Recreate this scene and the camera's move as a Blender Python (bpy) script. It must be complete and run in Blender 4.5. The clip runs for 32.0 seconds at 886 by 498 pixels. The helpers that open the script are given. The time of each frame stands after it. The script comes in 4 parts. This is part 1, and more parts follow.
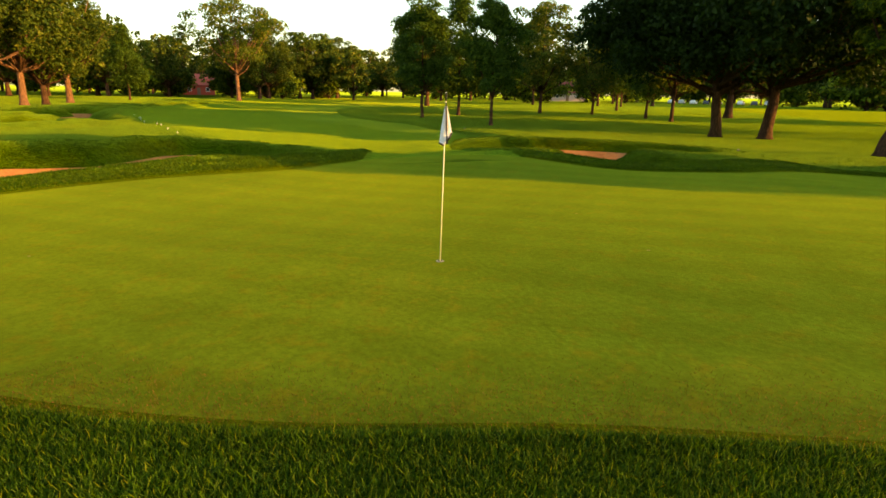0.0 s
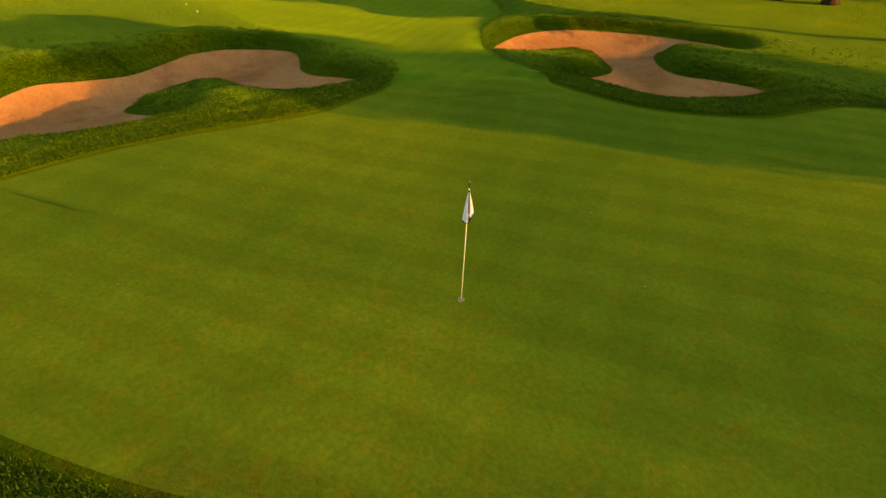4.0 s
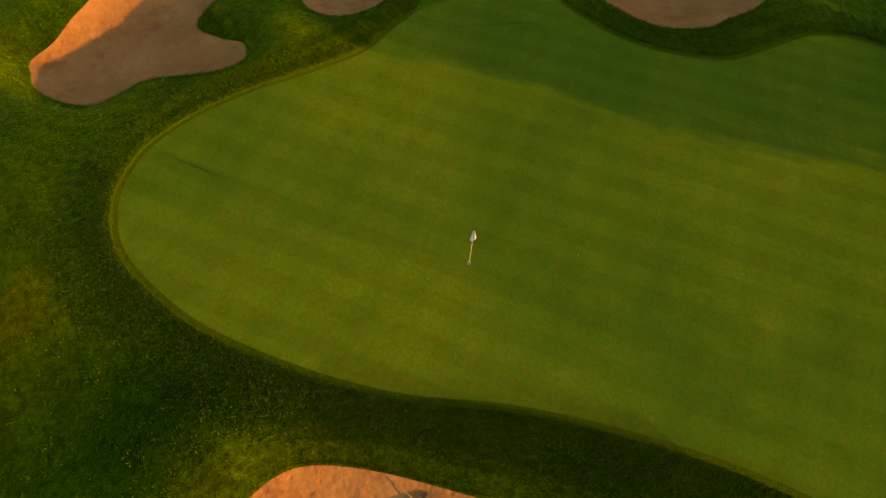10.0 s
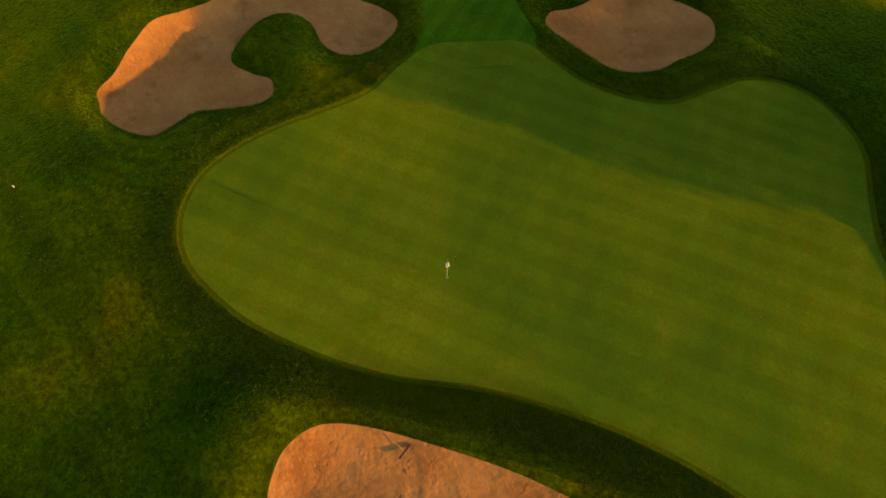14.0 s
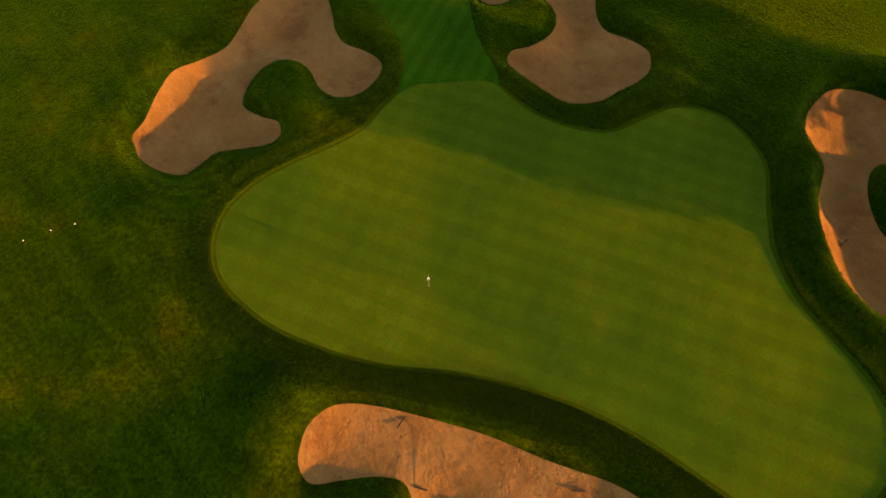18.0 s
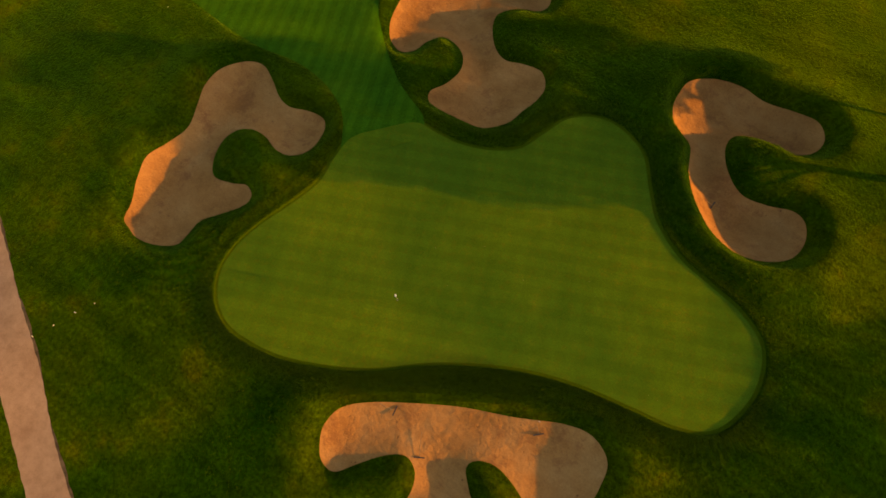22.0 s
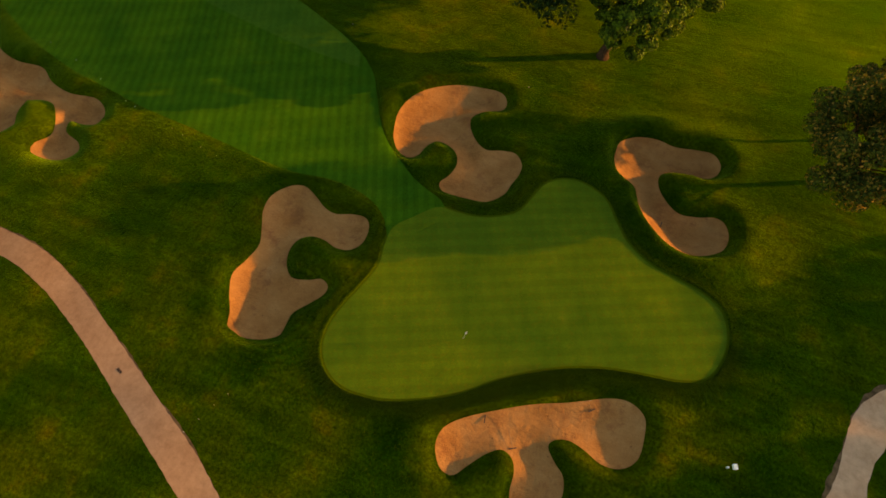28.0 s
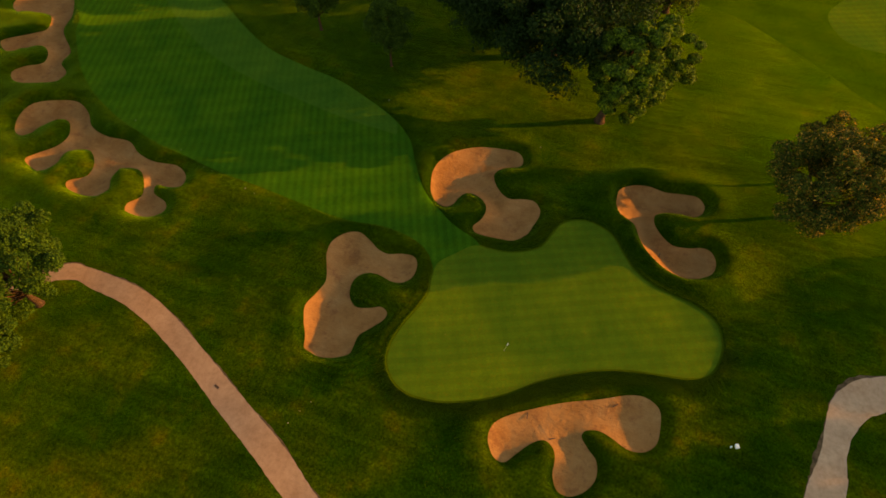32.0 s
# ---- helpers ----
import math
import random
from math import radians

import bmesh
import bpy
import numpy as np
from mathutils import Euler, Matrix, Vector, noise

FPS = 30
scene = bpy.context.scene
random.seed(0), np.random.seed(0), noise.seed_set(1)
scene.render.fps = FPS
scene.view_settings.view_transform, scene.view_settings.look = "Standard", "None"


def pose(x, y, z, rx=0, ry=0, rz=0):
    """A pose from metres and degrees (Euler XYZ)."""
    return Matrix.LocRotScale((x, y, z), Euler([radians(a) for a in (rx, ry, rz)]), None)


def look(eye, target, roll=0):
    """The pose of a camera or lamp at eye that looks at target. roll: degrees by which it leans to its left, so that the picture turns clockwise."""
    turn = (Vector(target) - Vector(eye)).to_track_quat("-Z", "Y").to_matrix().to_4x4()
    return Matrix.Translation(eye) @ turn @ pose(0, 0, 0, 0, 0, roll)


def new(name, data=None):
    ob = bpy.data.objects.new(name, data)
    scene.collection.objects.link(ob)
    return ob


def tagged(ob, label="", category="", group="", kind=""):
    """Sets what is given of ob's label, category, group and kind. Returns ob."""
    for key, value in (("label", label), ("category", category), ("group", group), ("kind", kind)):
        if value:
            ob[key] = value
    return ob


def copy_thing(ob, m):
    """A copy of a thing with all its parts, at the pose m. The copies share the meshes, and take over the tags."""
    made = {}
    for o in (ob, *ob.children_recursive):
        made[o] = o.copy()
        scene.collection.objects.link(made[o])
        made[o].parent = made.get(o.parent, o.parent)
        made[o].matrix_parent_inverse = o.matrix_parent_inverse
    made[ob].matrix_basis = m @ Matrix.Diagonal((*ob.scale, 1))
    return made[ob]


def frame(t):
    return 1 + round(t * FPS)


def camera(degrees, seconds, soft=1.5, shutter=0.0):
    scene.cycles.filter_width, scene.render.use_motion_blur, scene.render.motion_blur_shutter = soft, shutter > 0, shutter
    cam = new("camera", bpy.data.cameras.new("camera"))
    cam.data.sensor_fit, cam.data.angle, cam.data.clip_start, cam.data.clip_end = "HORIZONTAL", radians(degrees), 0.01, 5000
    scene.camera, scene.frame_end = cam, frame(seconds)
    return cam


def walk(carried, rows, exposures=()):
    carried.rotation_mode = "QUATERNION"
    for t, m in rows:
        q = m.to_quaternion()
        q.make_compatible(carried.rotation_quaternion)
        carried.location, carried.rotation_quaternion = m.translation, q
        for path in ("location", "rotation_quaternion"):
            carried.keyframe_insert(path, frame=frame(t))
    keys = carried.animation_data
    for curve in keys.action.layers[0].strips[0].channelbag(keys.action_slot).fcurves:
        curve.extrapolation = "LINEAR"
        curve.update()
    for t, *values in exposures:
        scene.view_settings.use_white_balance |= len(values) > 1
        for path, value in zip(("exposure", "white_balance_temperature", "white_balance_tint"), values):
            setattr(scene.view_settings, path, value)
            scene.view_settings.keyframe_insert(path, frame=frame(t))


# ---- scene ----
from collections import defaultdict
from mathutils import geometry

cam = camera(78.0, 32.0, soft=1.6)
PATH = [
    (0, (4.506, -5.173, 2.124), (3.251, -3.717, 1.574), 1.07),
    (0.5, (4.315, -5.011, 2.354), (3.056, -3.568, 1.778), 1.24),
    (1, (4.271, -5.041, 2.730), (3.007, -3.616, 2.120), 1.31),
    (1.5, (4.258, -5.099, 3.143), (3.000, -3.697, 2.472), 1.47),
    (1.6, (4.256, -5.102, 3.224), (3.003, -3.703, 2.535), 1.08),
    (2, (4.248, -5.097, 3.532), (3.008, -3.724, 2.773), 1.63),
    (2.5, (4.253, -5.056, 3.902), (3.036, -3.715, 3.053), 1.60),
    (3, (4.280, -5.026, 4.295), (3.081, -3.721, 3.369), 1.17),
    (3.5, (4.304, -5.008, 4.728), (3.128, -3.741, 3.721), 1.50),
    (4, (4.333, -5.018, 5.207), (3.181, -3.798, 4.119), 1.23),
    (4.5, (4.365, -5.054, 5.727), (3.253, -3.875, 4.554), 1.27),
    (6.5, (4.392, -5.216, 8.153), (3.414, -4.213, 6.726), 1.03),
    (7, (4.428, -5.247, 8.795), (3.494, -4.298, 7.303), 0.48),
    (7.5, (4.479, -5.289, 9.461), (3.583, -4.389, 7.916), 0.34),
    (8, (4.540, -5.369, 10.140), (3.692, -4.506, 8.547), 0.70),
    (8.5, (4.598, -5.463, 10.805), (3.790, -4.636, 9.173), 1.27),
    (9, (4.639, -5.545, 11.444), (3.861, -4.758, 9.778), 0.94),
    (9.5, (4.666, -5.591, 12.058), (3.912, -4.837, 10.367), 0.70),
    (10, (4.688, -5.595, 12.665), (3.948, -4.867, 10.955), 0.77),
    (10.5, (4.717, -5.567, 13.284), (3.997, -4.869, 11.554), 0.24),
    (11, (4.769, -5.522, 13.932), (4.059, -4.846, 12.189), 0.30),
    (11.5, (4.855, -5.476, 14.605), (4.156, -4.816, 12.851), 0.37),
    (12, (4.969, -5.426, 15.301), (4.283, -4.772, 13.540), 0.93),
    (12.5, (5.086, -5.360, 16.010), (4.418, -4.722, 14.235), 0.91),
    (13, (5.190, -5.283, 16.712), (4.535, -4.667, 14.926), 0.59),
    (13.5, (5.294, -5.212, 17.375), (4.650, -4.613, 15.579), 0.33),
    (14, (5.414, -5.173, 18.011), (4.779, -4.589, 16.207), 0.17),
    (14.5, (5.566, -5.170, 18.630), (4.941, -4.599, 16.819), -0.00),
    (16.5, (6.348, -5.375, 21.038), (5.731, -4.826, 19.217), -0.34),
    (17, (6.363, -5.238, 21.794), (5.754, -4.700, 19.967), -0.62),
    (17.5, (6.351, -5.111, 22.542), (5.760, -4.580, 20.707), -1.40),
    (18, (6.367, -5.079, 23.258), (5.796, -4.542, 21.417), -1.49),
    (18.5, (6.438, -5.078, 23.989), (5.889, -4.532, 22.145), -1.68),
    (19, (6.597, -5.058, 24.745), (6.069, -4.505, 22.897), -2.29),
    (19.5, (6.831, -5.050, 25.498), (6.322, -4.487, 23.648), -2.69),
    (20, (7.089, -5.058, 26.248), (6.598, -4.486, 24.396), -2.99),
    (20.5, (7.298, -5.093, 27.007), (6.819, -4.516, 25.153), -3.19),
    (21, (7.438, -5.137, 27.797), (6.970, -4.555, 25.942), -3.29),
    (21.5, (7.514, -5.200, 28.624), (7.053, -4.619, 26.767), -3.29),
    (22, (7.532, -5.342, 29.461), (7.081, -4.756, 27.603), -3.39),
    (22.5, (7.517, -5.579, 30.288), (7.079, -4.984, 28.429), -3.30),
    (23, (7.519, -5.848, 31.119), (7.090, -5.241, 29.262), -2.91),
    (23.5, (7.545, -6.123, 31.970), (7.121, -5.506, 30.115), -2.92),
    (24, (7.520, -6.513, 32.810), (7.094, -5.886, 30.960), -3.32),
    (24.5, (7.316, -7.114, 33.661), (6.888, -6.468, 31.817), -3.01),
    (25, (6.823, -7.985, 34.452), (6.409, -7.307, 32.617), -2.21),
    (25.5, (6.225, -8.910, 35.210), (5.833, -8.196, 33.383), -1.19),
    (27.5, (4.135, -12.726, 37.858), (3.786, -11.843, 36.098), -0.18),
    (28, (3.613, -13.597, 38.695), (3.264, -12.688, 36.948), -0.21),
    (28.5, (3.087, -14.482, 39.552), (2.733, -13.550, 37.818), -0.34),
    (29, (2.637, -15.457, 40.343), (2.281, -14.500, 38.623), -0.27),
    (29.5, (2.294, -16.491, 41.092), (1.934, -15.510, 39.386), -0.30),
    (30, (2.059, -17.545, 41.834), (1.695, -16.537, 40.145), -0.22),
    (30.5, (1.932, -18.598, 42.588), (1.563, -17.565, 40.915), -0.14),
    (31, (1.891, -19.645, 43.360), (1.517, -18.590, 41.703), -0.16),
    (31.5, (1.882, -20.709, 44.101), (1.505, -19.629, 42.461), -0.25),
    (32, (1.835, -21.728, 44.884), (1.451, -20.625, 43.261), -0.34),
]
walk(cam, [(t, look(eye, target, roll)) for t, eye, target, roll in PATH],
     exposures=[(0, 1.54, 8200, 4), (2, 1.48, 8350, 4), (4, 1.33, 8700, 4), (9, 1.05, 9050, 4), (17, 0.93, 9200, 4), (32, 0.93, 9300, 4)])

# ---- light: a low evening sun from the east and a clear sky ----
SUN_AZ, SUN_EL = math.atan2(0.378, 0.926), radians(11.6)
SUN_DIR = Vector((math.cos(SUN_AZ) * math.cos(SUN_EL), math.sin(SUN_AZ) * math.cos(SUN_EL), math.sin(SUN_EL)))
world = bpy.data.worlds.new("evening_sky")
scene.world = world
world.use_nodes = True
wn = world.node_tree
sky = wn.nodes.new("ShaderNodeTexSky")
sky.sky_type, sky.sun_disc = "NISHITA", False
sky.sun_elevation, sky.sun_rotation = SUN_EL, math.pi / 2 - SUN_AZ
wn.links.new(sky.outputs[0], wn.nodes["Background"].inputs[0])
wn.nodes["Background"].inputs[1].default_value = 0.17
sun_data = bpy.data.lights.new("sun", "SUN")
sun_data.energy, sun_data.angle, sun_data.color = 4.5, radians(0.55), (1.0, 0.53, 0.16)
sun = new("sun", sun_data)
sun.matrix_world = SUN_DIR.to_track_quat("Z", "Y").to_matrix().to_4x4()


# ---- materials ----
def material(name, rough=0.8, spec=0.3, metal=0.0):
    m = bpy.data.materials.new(name)
    m.use_nodes = True
    b = m.node_tree.nodes["Principled BSDF"]
    b.inputs["Roughness"].default_value = rough
    b.inputs["Specular IOR Level"].default_value = spec
    b.inputs["Metallic"].default_value = metal
    return m, m.node_tree, b


def place_of(nt, world_space=True):
    if world_space:
        return nt.nodes.new("ShaderNodeNewGeometry").outputs["Position"]
    return nt.nodes.new("ShaderNodeTexCoord").outputs["Object"]


def noise_of(nt, pos, scale, detail=4.0, rough=0.6, stretch=None):
    if stretch:
        mp = nt.nodes.new("ShaderNodeMapping")
        mp.inputs["Rotation"].default_value = (0, 0, stretch[0])
        mp.inputs["Scale"].default_value = (stretch[1], stretch[2], 1)
        nt.links.new(pos, mp.inputs[0])
        pos = mp.outputs[0]
    n = nt.nodes.new("ShaderNodeTexNoise")
    n.inputs["Scale"].default_value = scale
    n.inputs["Detail"].default_value = detail
    n.inputs["Roughness"].default_value = rough
    nt.links.new(pos, n.inputs["Vector"])
    return n.outputs["Fac"]


def ramp(nt, fac, *stops):
    r = nt.nodes.new("ShaderNodeValToRGB")
    while len(r.color_ramp.elements) < len(stops):
        r.color_ramp.elements.new(0.5)
    for el, (at, col) in zip(r.color_ramp.elements, stops):
        el.position, el.color = at, (*col, 1)
    nt.links.new(fac, r.inputs[0])
    return r.outputs[0]


def mix(nt, fac, a, b, mode="MIX"):
    n = nt.nodes.new("ShaderNodeMix")
    n.data_type, n.blend_type = "RGBA", mode
    for value, socket in ((fac, n.inputs[0]), (a, n.inputs[6]), (b, n.inputs[7])):
        if isinstance(value, bpy.types.NodeSocket):
            nt.links.new(value, socket)
        elif isinstance(value, (int, float)):
            socket.default_value = value
        else:
            socket.default_value = (*value, 1)
    return n.outputs[2]


def sums(nt, op, a, b):
    n = nt.nodes.new("ShaderNodeMath")
    n.operation = op
    for value, socket in ((a, n.inputs[0]), (b, n.inputs[1])):
        if isinstance(value, bpy.types.NodeSocket):
            nt.links.new(value, socket)
        else:
            socket.default_value = value
    return n.outputs[0]


def bump(nt, b, height, strength, distance):
    n = nt.nodes.new("ShaderNodeBump")
    n.inputs["Strength"].default_value, n.inputs["Distance"].default_value = strength, distance
    nt.links.new(height, n.inputs["Height"])
    nt.links.new(n.outputs[0], b.inputs["Normal"])


def stripes(nt, pos, angle, width, soft=3.0):
    """Mowing stripes: -1 to 1 across strips that run along the angle."""
    mp = nt.nodes.new("ShaderNodeMapping")
    mp.inputs["Rotation"].default_value = (0, 0, -angle)
    nt.links.new(pos, mp.inputs[0])
    sep = nt.nodes.new("ShaderNodeSeparateXYZ")
    nt.links.new(mp.outputs[0], sep.inputs[0])
    s = sums(nt, "SINE", sums(nt, "MULTIPLY", sep.outputs[1], math.pi / width), 0.0)
    n = nt.nodes.new("ShaderNodeMath")
    n.operation, n.use_clamp = "MULTIPLY_ADD", True
    nt.links.new(s, n.inputs[0])
    n.inputs[1].default_value, n.inputs[2].default_value = soft * 0.5, 0.5
    return n.outputs[0]


MOW = math.atan2(0.39, 0.92)
RING_AT = (-14.3, -2.6)


def grass(name, dark, mid, dry, fine, relief, depth, bands=(), broad=0.2, tufts=0.0, streaks=0.0, sheen=0.1, grain=0.45, flecks=0.0, rings=False, park=False, vary=1.0, tint=(0.62, 0.82, 0.06, 1)):
    m, nt, b = material(name, 0.95, 0.0)
    pos = place_of(nt)
    col = ramp(nt, noise_of(nt, pos, 0.35, 5), (0.3, dark), (0.55, mid), (0.78, dry))
    col = mix(nt, 0.55, col, ramp(nt, noise_of(nt, pos, fine, 3, 0.7), (0.3, dark), (0.7, mid)), "MIX")
    col = mix(nt, 1.0, col, ramp(nt, noise_of(nt, pos, fine * 6, 2, 0.8), (0.25, (1 - grain, 1 - grain, 1 - grain * 1.1)), (0.75, (1 + grain * 0.66, 1 + grain * 0.66, 1 + grain * 0.55))), "MULTIPLY")
    if tufts:
        lo, hi = 1 - tufts, 1 + tufts * 0.7
        col = mix(nt, 1.0, col, ramp(nt, noise_of(nt, pos, 4.5, 4, 0.65), (0.36, (lo, lo, lo)), (0.62, (hi, hi, hi))), "MULTIPLY")
        yellow = ramp(nt, noise_of(nt, pos, 0.1, 3, 0.6), (0.43, (0, 0, 0)), (0.62, (0.9, 0.9, 0.9)))
        col = mix(nt, yellow, col, mix(nt, 1.0, col, (2.3, 1.36, 0.9), "MULTIPLY"))
    if park:
        # thinner, shorter mown grass out under the park trees
        lie = nt.nodes.new("ShaderNodeVectorMath")
        lie.operation = "DOT_PRODUCT"
        nt.links.new(pos, lie.inputs[0])
        lie.inputs[1].default_value = (0.012, 0.018, 0)
        thin = sums(nt, "ADD", lie.outputs["Value"], sums(nt, "MULTIPLY", noise_of(nt, pos, 0.06, 4), 0.3))
        thin = ramp(nt, sums(nt, "MULTIPLY", thin, 0.6), (0.42, (0, 0, 0)), (0.72, (1, 1, 1)))
        col = mix(nt, thin, col, mix(nt, 1.0, mix(nt, 0.5, col, (0.03, 0.045, 0.001)), (1.52, 1.68, 1.2), "MULTIPLY"))
    if streaks:
        for angle, across in ((MOW - 0.9, 1.0), (MOW + 0.35, 1.3)):
            n = noise_of(nt, pos, across, 3, 0.6, stretch=(-angle, 0.09, 1.0))
            col = mix(nt, 1.0, col, ramp(nt, n, (0.36, (1 - streaks,) * 3), (0.64, (1 + streaks,) * 3)), "MULTIPLY")
    if rings:
        away_from = nt.nodes.new("ShaderNodeVectorMath")
        away_from.operation = "DISTANCE"
        nt.links.new(pos, away_from.inputs[0])
        away_from.inputs[1].default_value = (RING_AT[0], RING_AT[1], -0.5)
        d = sums(nt, "ADD", away_from.outputs["Value"], sums(nt, "MULTIPLY", noise_of(nt, pos, 0.5, 2), 0.5))
        wave = sums(nt, "SINE", sums(nt, "MULTIPLY", d, 2 * math.pi / 0.62), 0.0)
        fade = sums(nt, "MULTIPLY", ramp(nt, sums(nt, "DIVIDE", d, 10.0), (0.2, (1, 1, 1)), (0.68, (0, 0, 0))), 0.36)
        shade = sums(nt, "ADD", 1.0, sums(nt, "MULTIPLY", wave, fade))
        col = mix(nt, 1.0, col, shade, "MULTIPLY")
    for angle, width, amount in bands:
        st = stripes(nt, pos, angle, width)
        col = mix(nt, st, mix(nt, 1.0, col, (1 - amount,) * 3, "MULTIPLY"), mix(nt, 1.0, col, (1 + amount,) * 3, "MULTIPLY"))
    if flecks:
        worn = ramp(nt, noise_of(nt, pos, 3.2, 6, 0.75), (0.5, (0, 0, 0)), (0.68, (flecks,) * 3))
        col = mix(nt, worn, col, mix(nt, 1.0, col, (1.9, 0.86, 0.9), "MULTIPLY"))
    patch = ramp(nt, noise_of(nt, pos, broad, 3, 0.55), (0.35, (1 - 0.18 * vary, 1 - 0.1 * vary, 0.9)), (0.65, (1 + 0.18 * vary, 1 + 0.08 * vary, 1.0)))
    col = mix(nt, 1.0, col, patch, "MULTIPLY")
    nt.links.new(col, b.inputs["Base Color"])
    b.inputs["Sheen Weight"].default_value, b.inputs["Sheen Roughness"].default_value = sheen, 0.3
    b.inputs["Sheen Tint"].default_value = tint
    h = sums(nt, "ADD", noise_of(nt, pos, relief, 3, 0.7), sums(nt, "MULTIPLY", noise_of(nt, pos, relief * 4.5, 2, 0.8), 0.5))
    bump(nt, b, h, 0.9, depth)
    return m


M_GREEN = grass("putting_green_turf", (0.056, 0.098, 0.0078), (0.075, 0.125, 0.01), (0.113, 0.14, 0.0135), 2.2, 14, 0.005, ((MOW, 0.56, 0.05), (MOW + math.pi / 2, 0.56, 0.02)), 0.09, sheen=0.13, grain=0.22, flecks=0.42, vary=1.7)
M_FRINGE = grass("collar_turf", (0.036, 0.062, 0.003), (0.052, 0.08, 0.004), (0.075, 0.078, 0.008), 3.5, 9, 0.05, flecks=0.35)
M_FAIR = grass("fairway_turf", (0.023, 0.082, 0.006), (0.037, 0.106, 0.0075), (0.064, 0.122, 0.009), 2.0, 9, 0.04, ((MOW + math.pi / 2, 0.45, 0.09), (MOW + 0.05, 1.3, 0.045)), sheen=0.3, vary=1.5)
M_FAIR_LIGHT = grass("fairway_turf_light", (0.034, 0.096, 0.011), (0.052, 0.122, 0.013), (0.075, 0.134, 0.014), 2.0, 9, 0.03, ((MOW + math.pi / 2, 0.45, 0.04), (MOW + 0.05, 1.3, 0.03)), sheen=0.3)
M_FAIR_FAR = grass("far_fairway_turf", (0.026, 0.064, 0.002), (0.044, 0.088, 0.003), (0.08, 0.105, 0.005), 2.0, 9, 0.03, ((MOW - 0.4, 2.6, 0.05),), sheen=0.2)
M_ROUGH = grass("rough_grass", (0.006, 0.022, 0.0006), (0.0235, 0.054, 0.001), (0.078, 0.08, 0.003), 1.6, 5, 0.1, (), 0.11, tufts=0.4, streaks=0.15, grain=0.34, vary=2.2, sheen=0.38, tint=(0.5, 0.8, 0.08, 1), rings=True, park=True)


def sand_material():
    m, nt, b = material("bunker_sand", 0.95, 0.05)
    pos = place_of(nt)
    col = ramp(nt, noise_of(nt, pos, 0.45, 5), (0.3, (0.29, 0.122, 0.039)), (0.5, (0.375, 0.166, 0.058)), (0.75, (0.43, 0.208, 0.082)))
    col = mix(nt, 1.0, col, ramp(nt, noise_of(nt, pos, 9, 4, 0.75), (0.3, (0.8, 0.78, 0.76)), (0.7, (1.1, 1.1, 1.1))), "MULTIPLY")
    for turn in (-0.5, 0.9):
        col = mix(nt, 1.0, col, ramp(nt, noise_of(nt, pos, 2.4, 5, 0.65, stretch=(turn, 0.3, 1.0)), (0.3, (0.93, 0.915, 0.9)), (0.7, (1.03, 1.03, 1.03))), "MULTIPLY")
    stain = ramp(nt, noise_of(nt, pos, 0.55, 8, 0.75), (0.53, (0, 0, 0)), (0.66, (0.75, 0.75, 0.75)))
    col = mix(nt, stain, col, (0.21, 0.08, 0.03))
    spots = ramp(nt, noise_of(nt, pos, 2.3, 5, 0.7), (0.65, (0, 0, 0)), (0.71, (0.75, 0.75, 0.75)))
    col = mix(nt, spots, col, (0.09, 0.036, 0.018))
    nt.links.new(col, b.inputs["Base Color"])
    vor = nt.nodes.new("ShaderNodeTexVoronoi")
    vor.inputs["Scale"].default_value = 4.2
    nt.links.new(pos, vor.inputs["Vector"])
    dents = sums(nt, "MULTIPLY", sums(nt, "MINIMUM", vor.outputs["Distance"], 0.35), ramp(nt, noise_of(nt, pos, 0.6, 4), (0.5, (0, 0, 0)), (0.6, (1, 1, 1))))
    h = sums(nt, "ADD", noise_of(nt, pos, 2.2, 4, 0.55), sums(nt, "MULTIPLY", noise_of(nt, pos, 30, 2), 0.15))
    h = sums(nt, "ADD", h, sums(nt, "MULTIPLY", dents, 1.1))
    h = sums(nt, "ADD", h, sums(nt, "MULTIPLY", spots, -0.5))
    h = sums(nt, "ADD", h, sums(nt, "MULTIPLY", noise_of(nt, pos, 5.5, 5, 0.7, stretch=(0.9, 0.4, 1.0)), ramp(nt, noise_of(nt, pos, 0.28, 3), (0.42, (0.15, 0.15, 0.15)), (0.58, (1, 1, 1)))))
    bump(nt, b, h, 0.75, 0.07)
    return m


def path_material(name, low, high):
    m, nt, b = material(name, 0.9, 0.2)
    pos = place_of(nt)
    col = ramp(nt, noise_of(nt, pos, 0.6, 6, 0.65), (0.3, low), (0.7, high))
    col = mix(nt, 1.0, col, ramp(nt, noise_of(nt, pos, 2.5, 6, 0.7), (0.35, (0.86, 0.84, 0.82)), (0.6, (1.05, 1.05, 1.05))), "MULTIPLY")
    col = mix(nt, 1.0, col, ramp(nt, noise_of(nt, pos, 25, 3), (0.3, (0.85, 0.84, 0.83)), (0.7, (1.08, 1.08, 1.08))), "MULTIPLY")
    nt.links.new(col, b.inputs["Base Color"])
    bump(nt, b, noise_of(nt, pos, 40, 3), 0.4, 0.01)
    return m


M_SAND = sand_material()
M_PATH = path_material("pink_concrete", (0.3, 0.162, 0.095), (0.41, 0.236, 0.146))
M_PALE_PATH = path_material("pale_concrete", (0.43, 0.25, 0.155), (0.54, 0.34, 0.225))


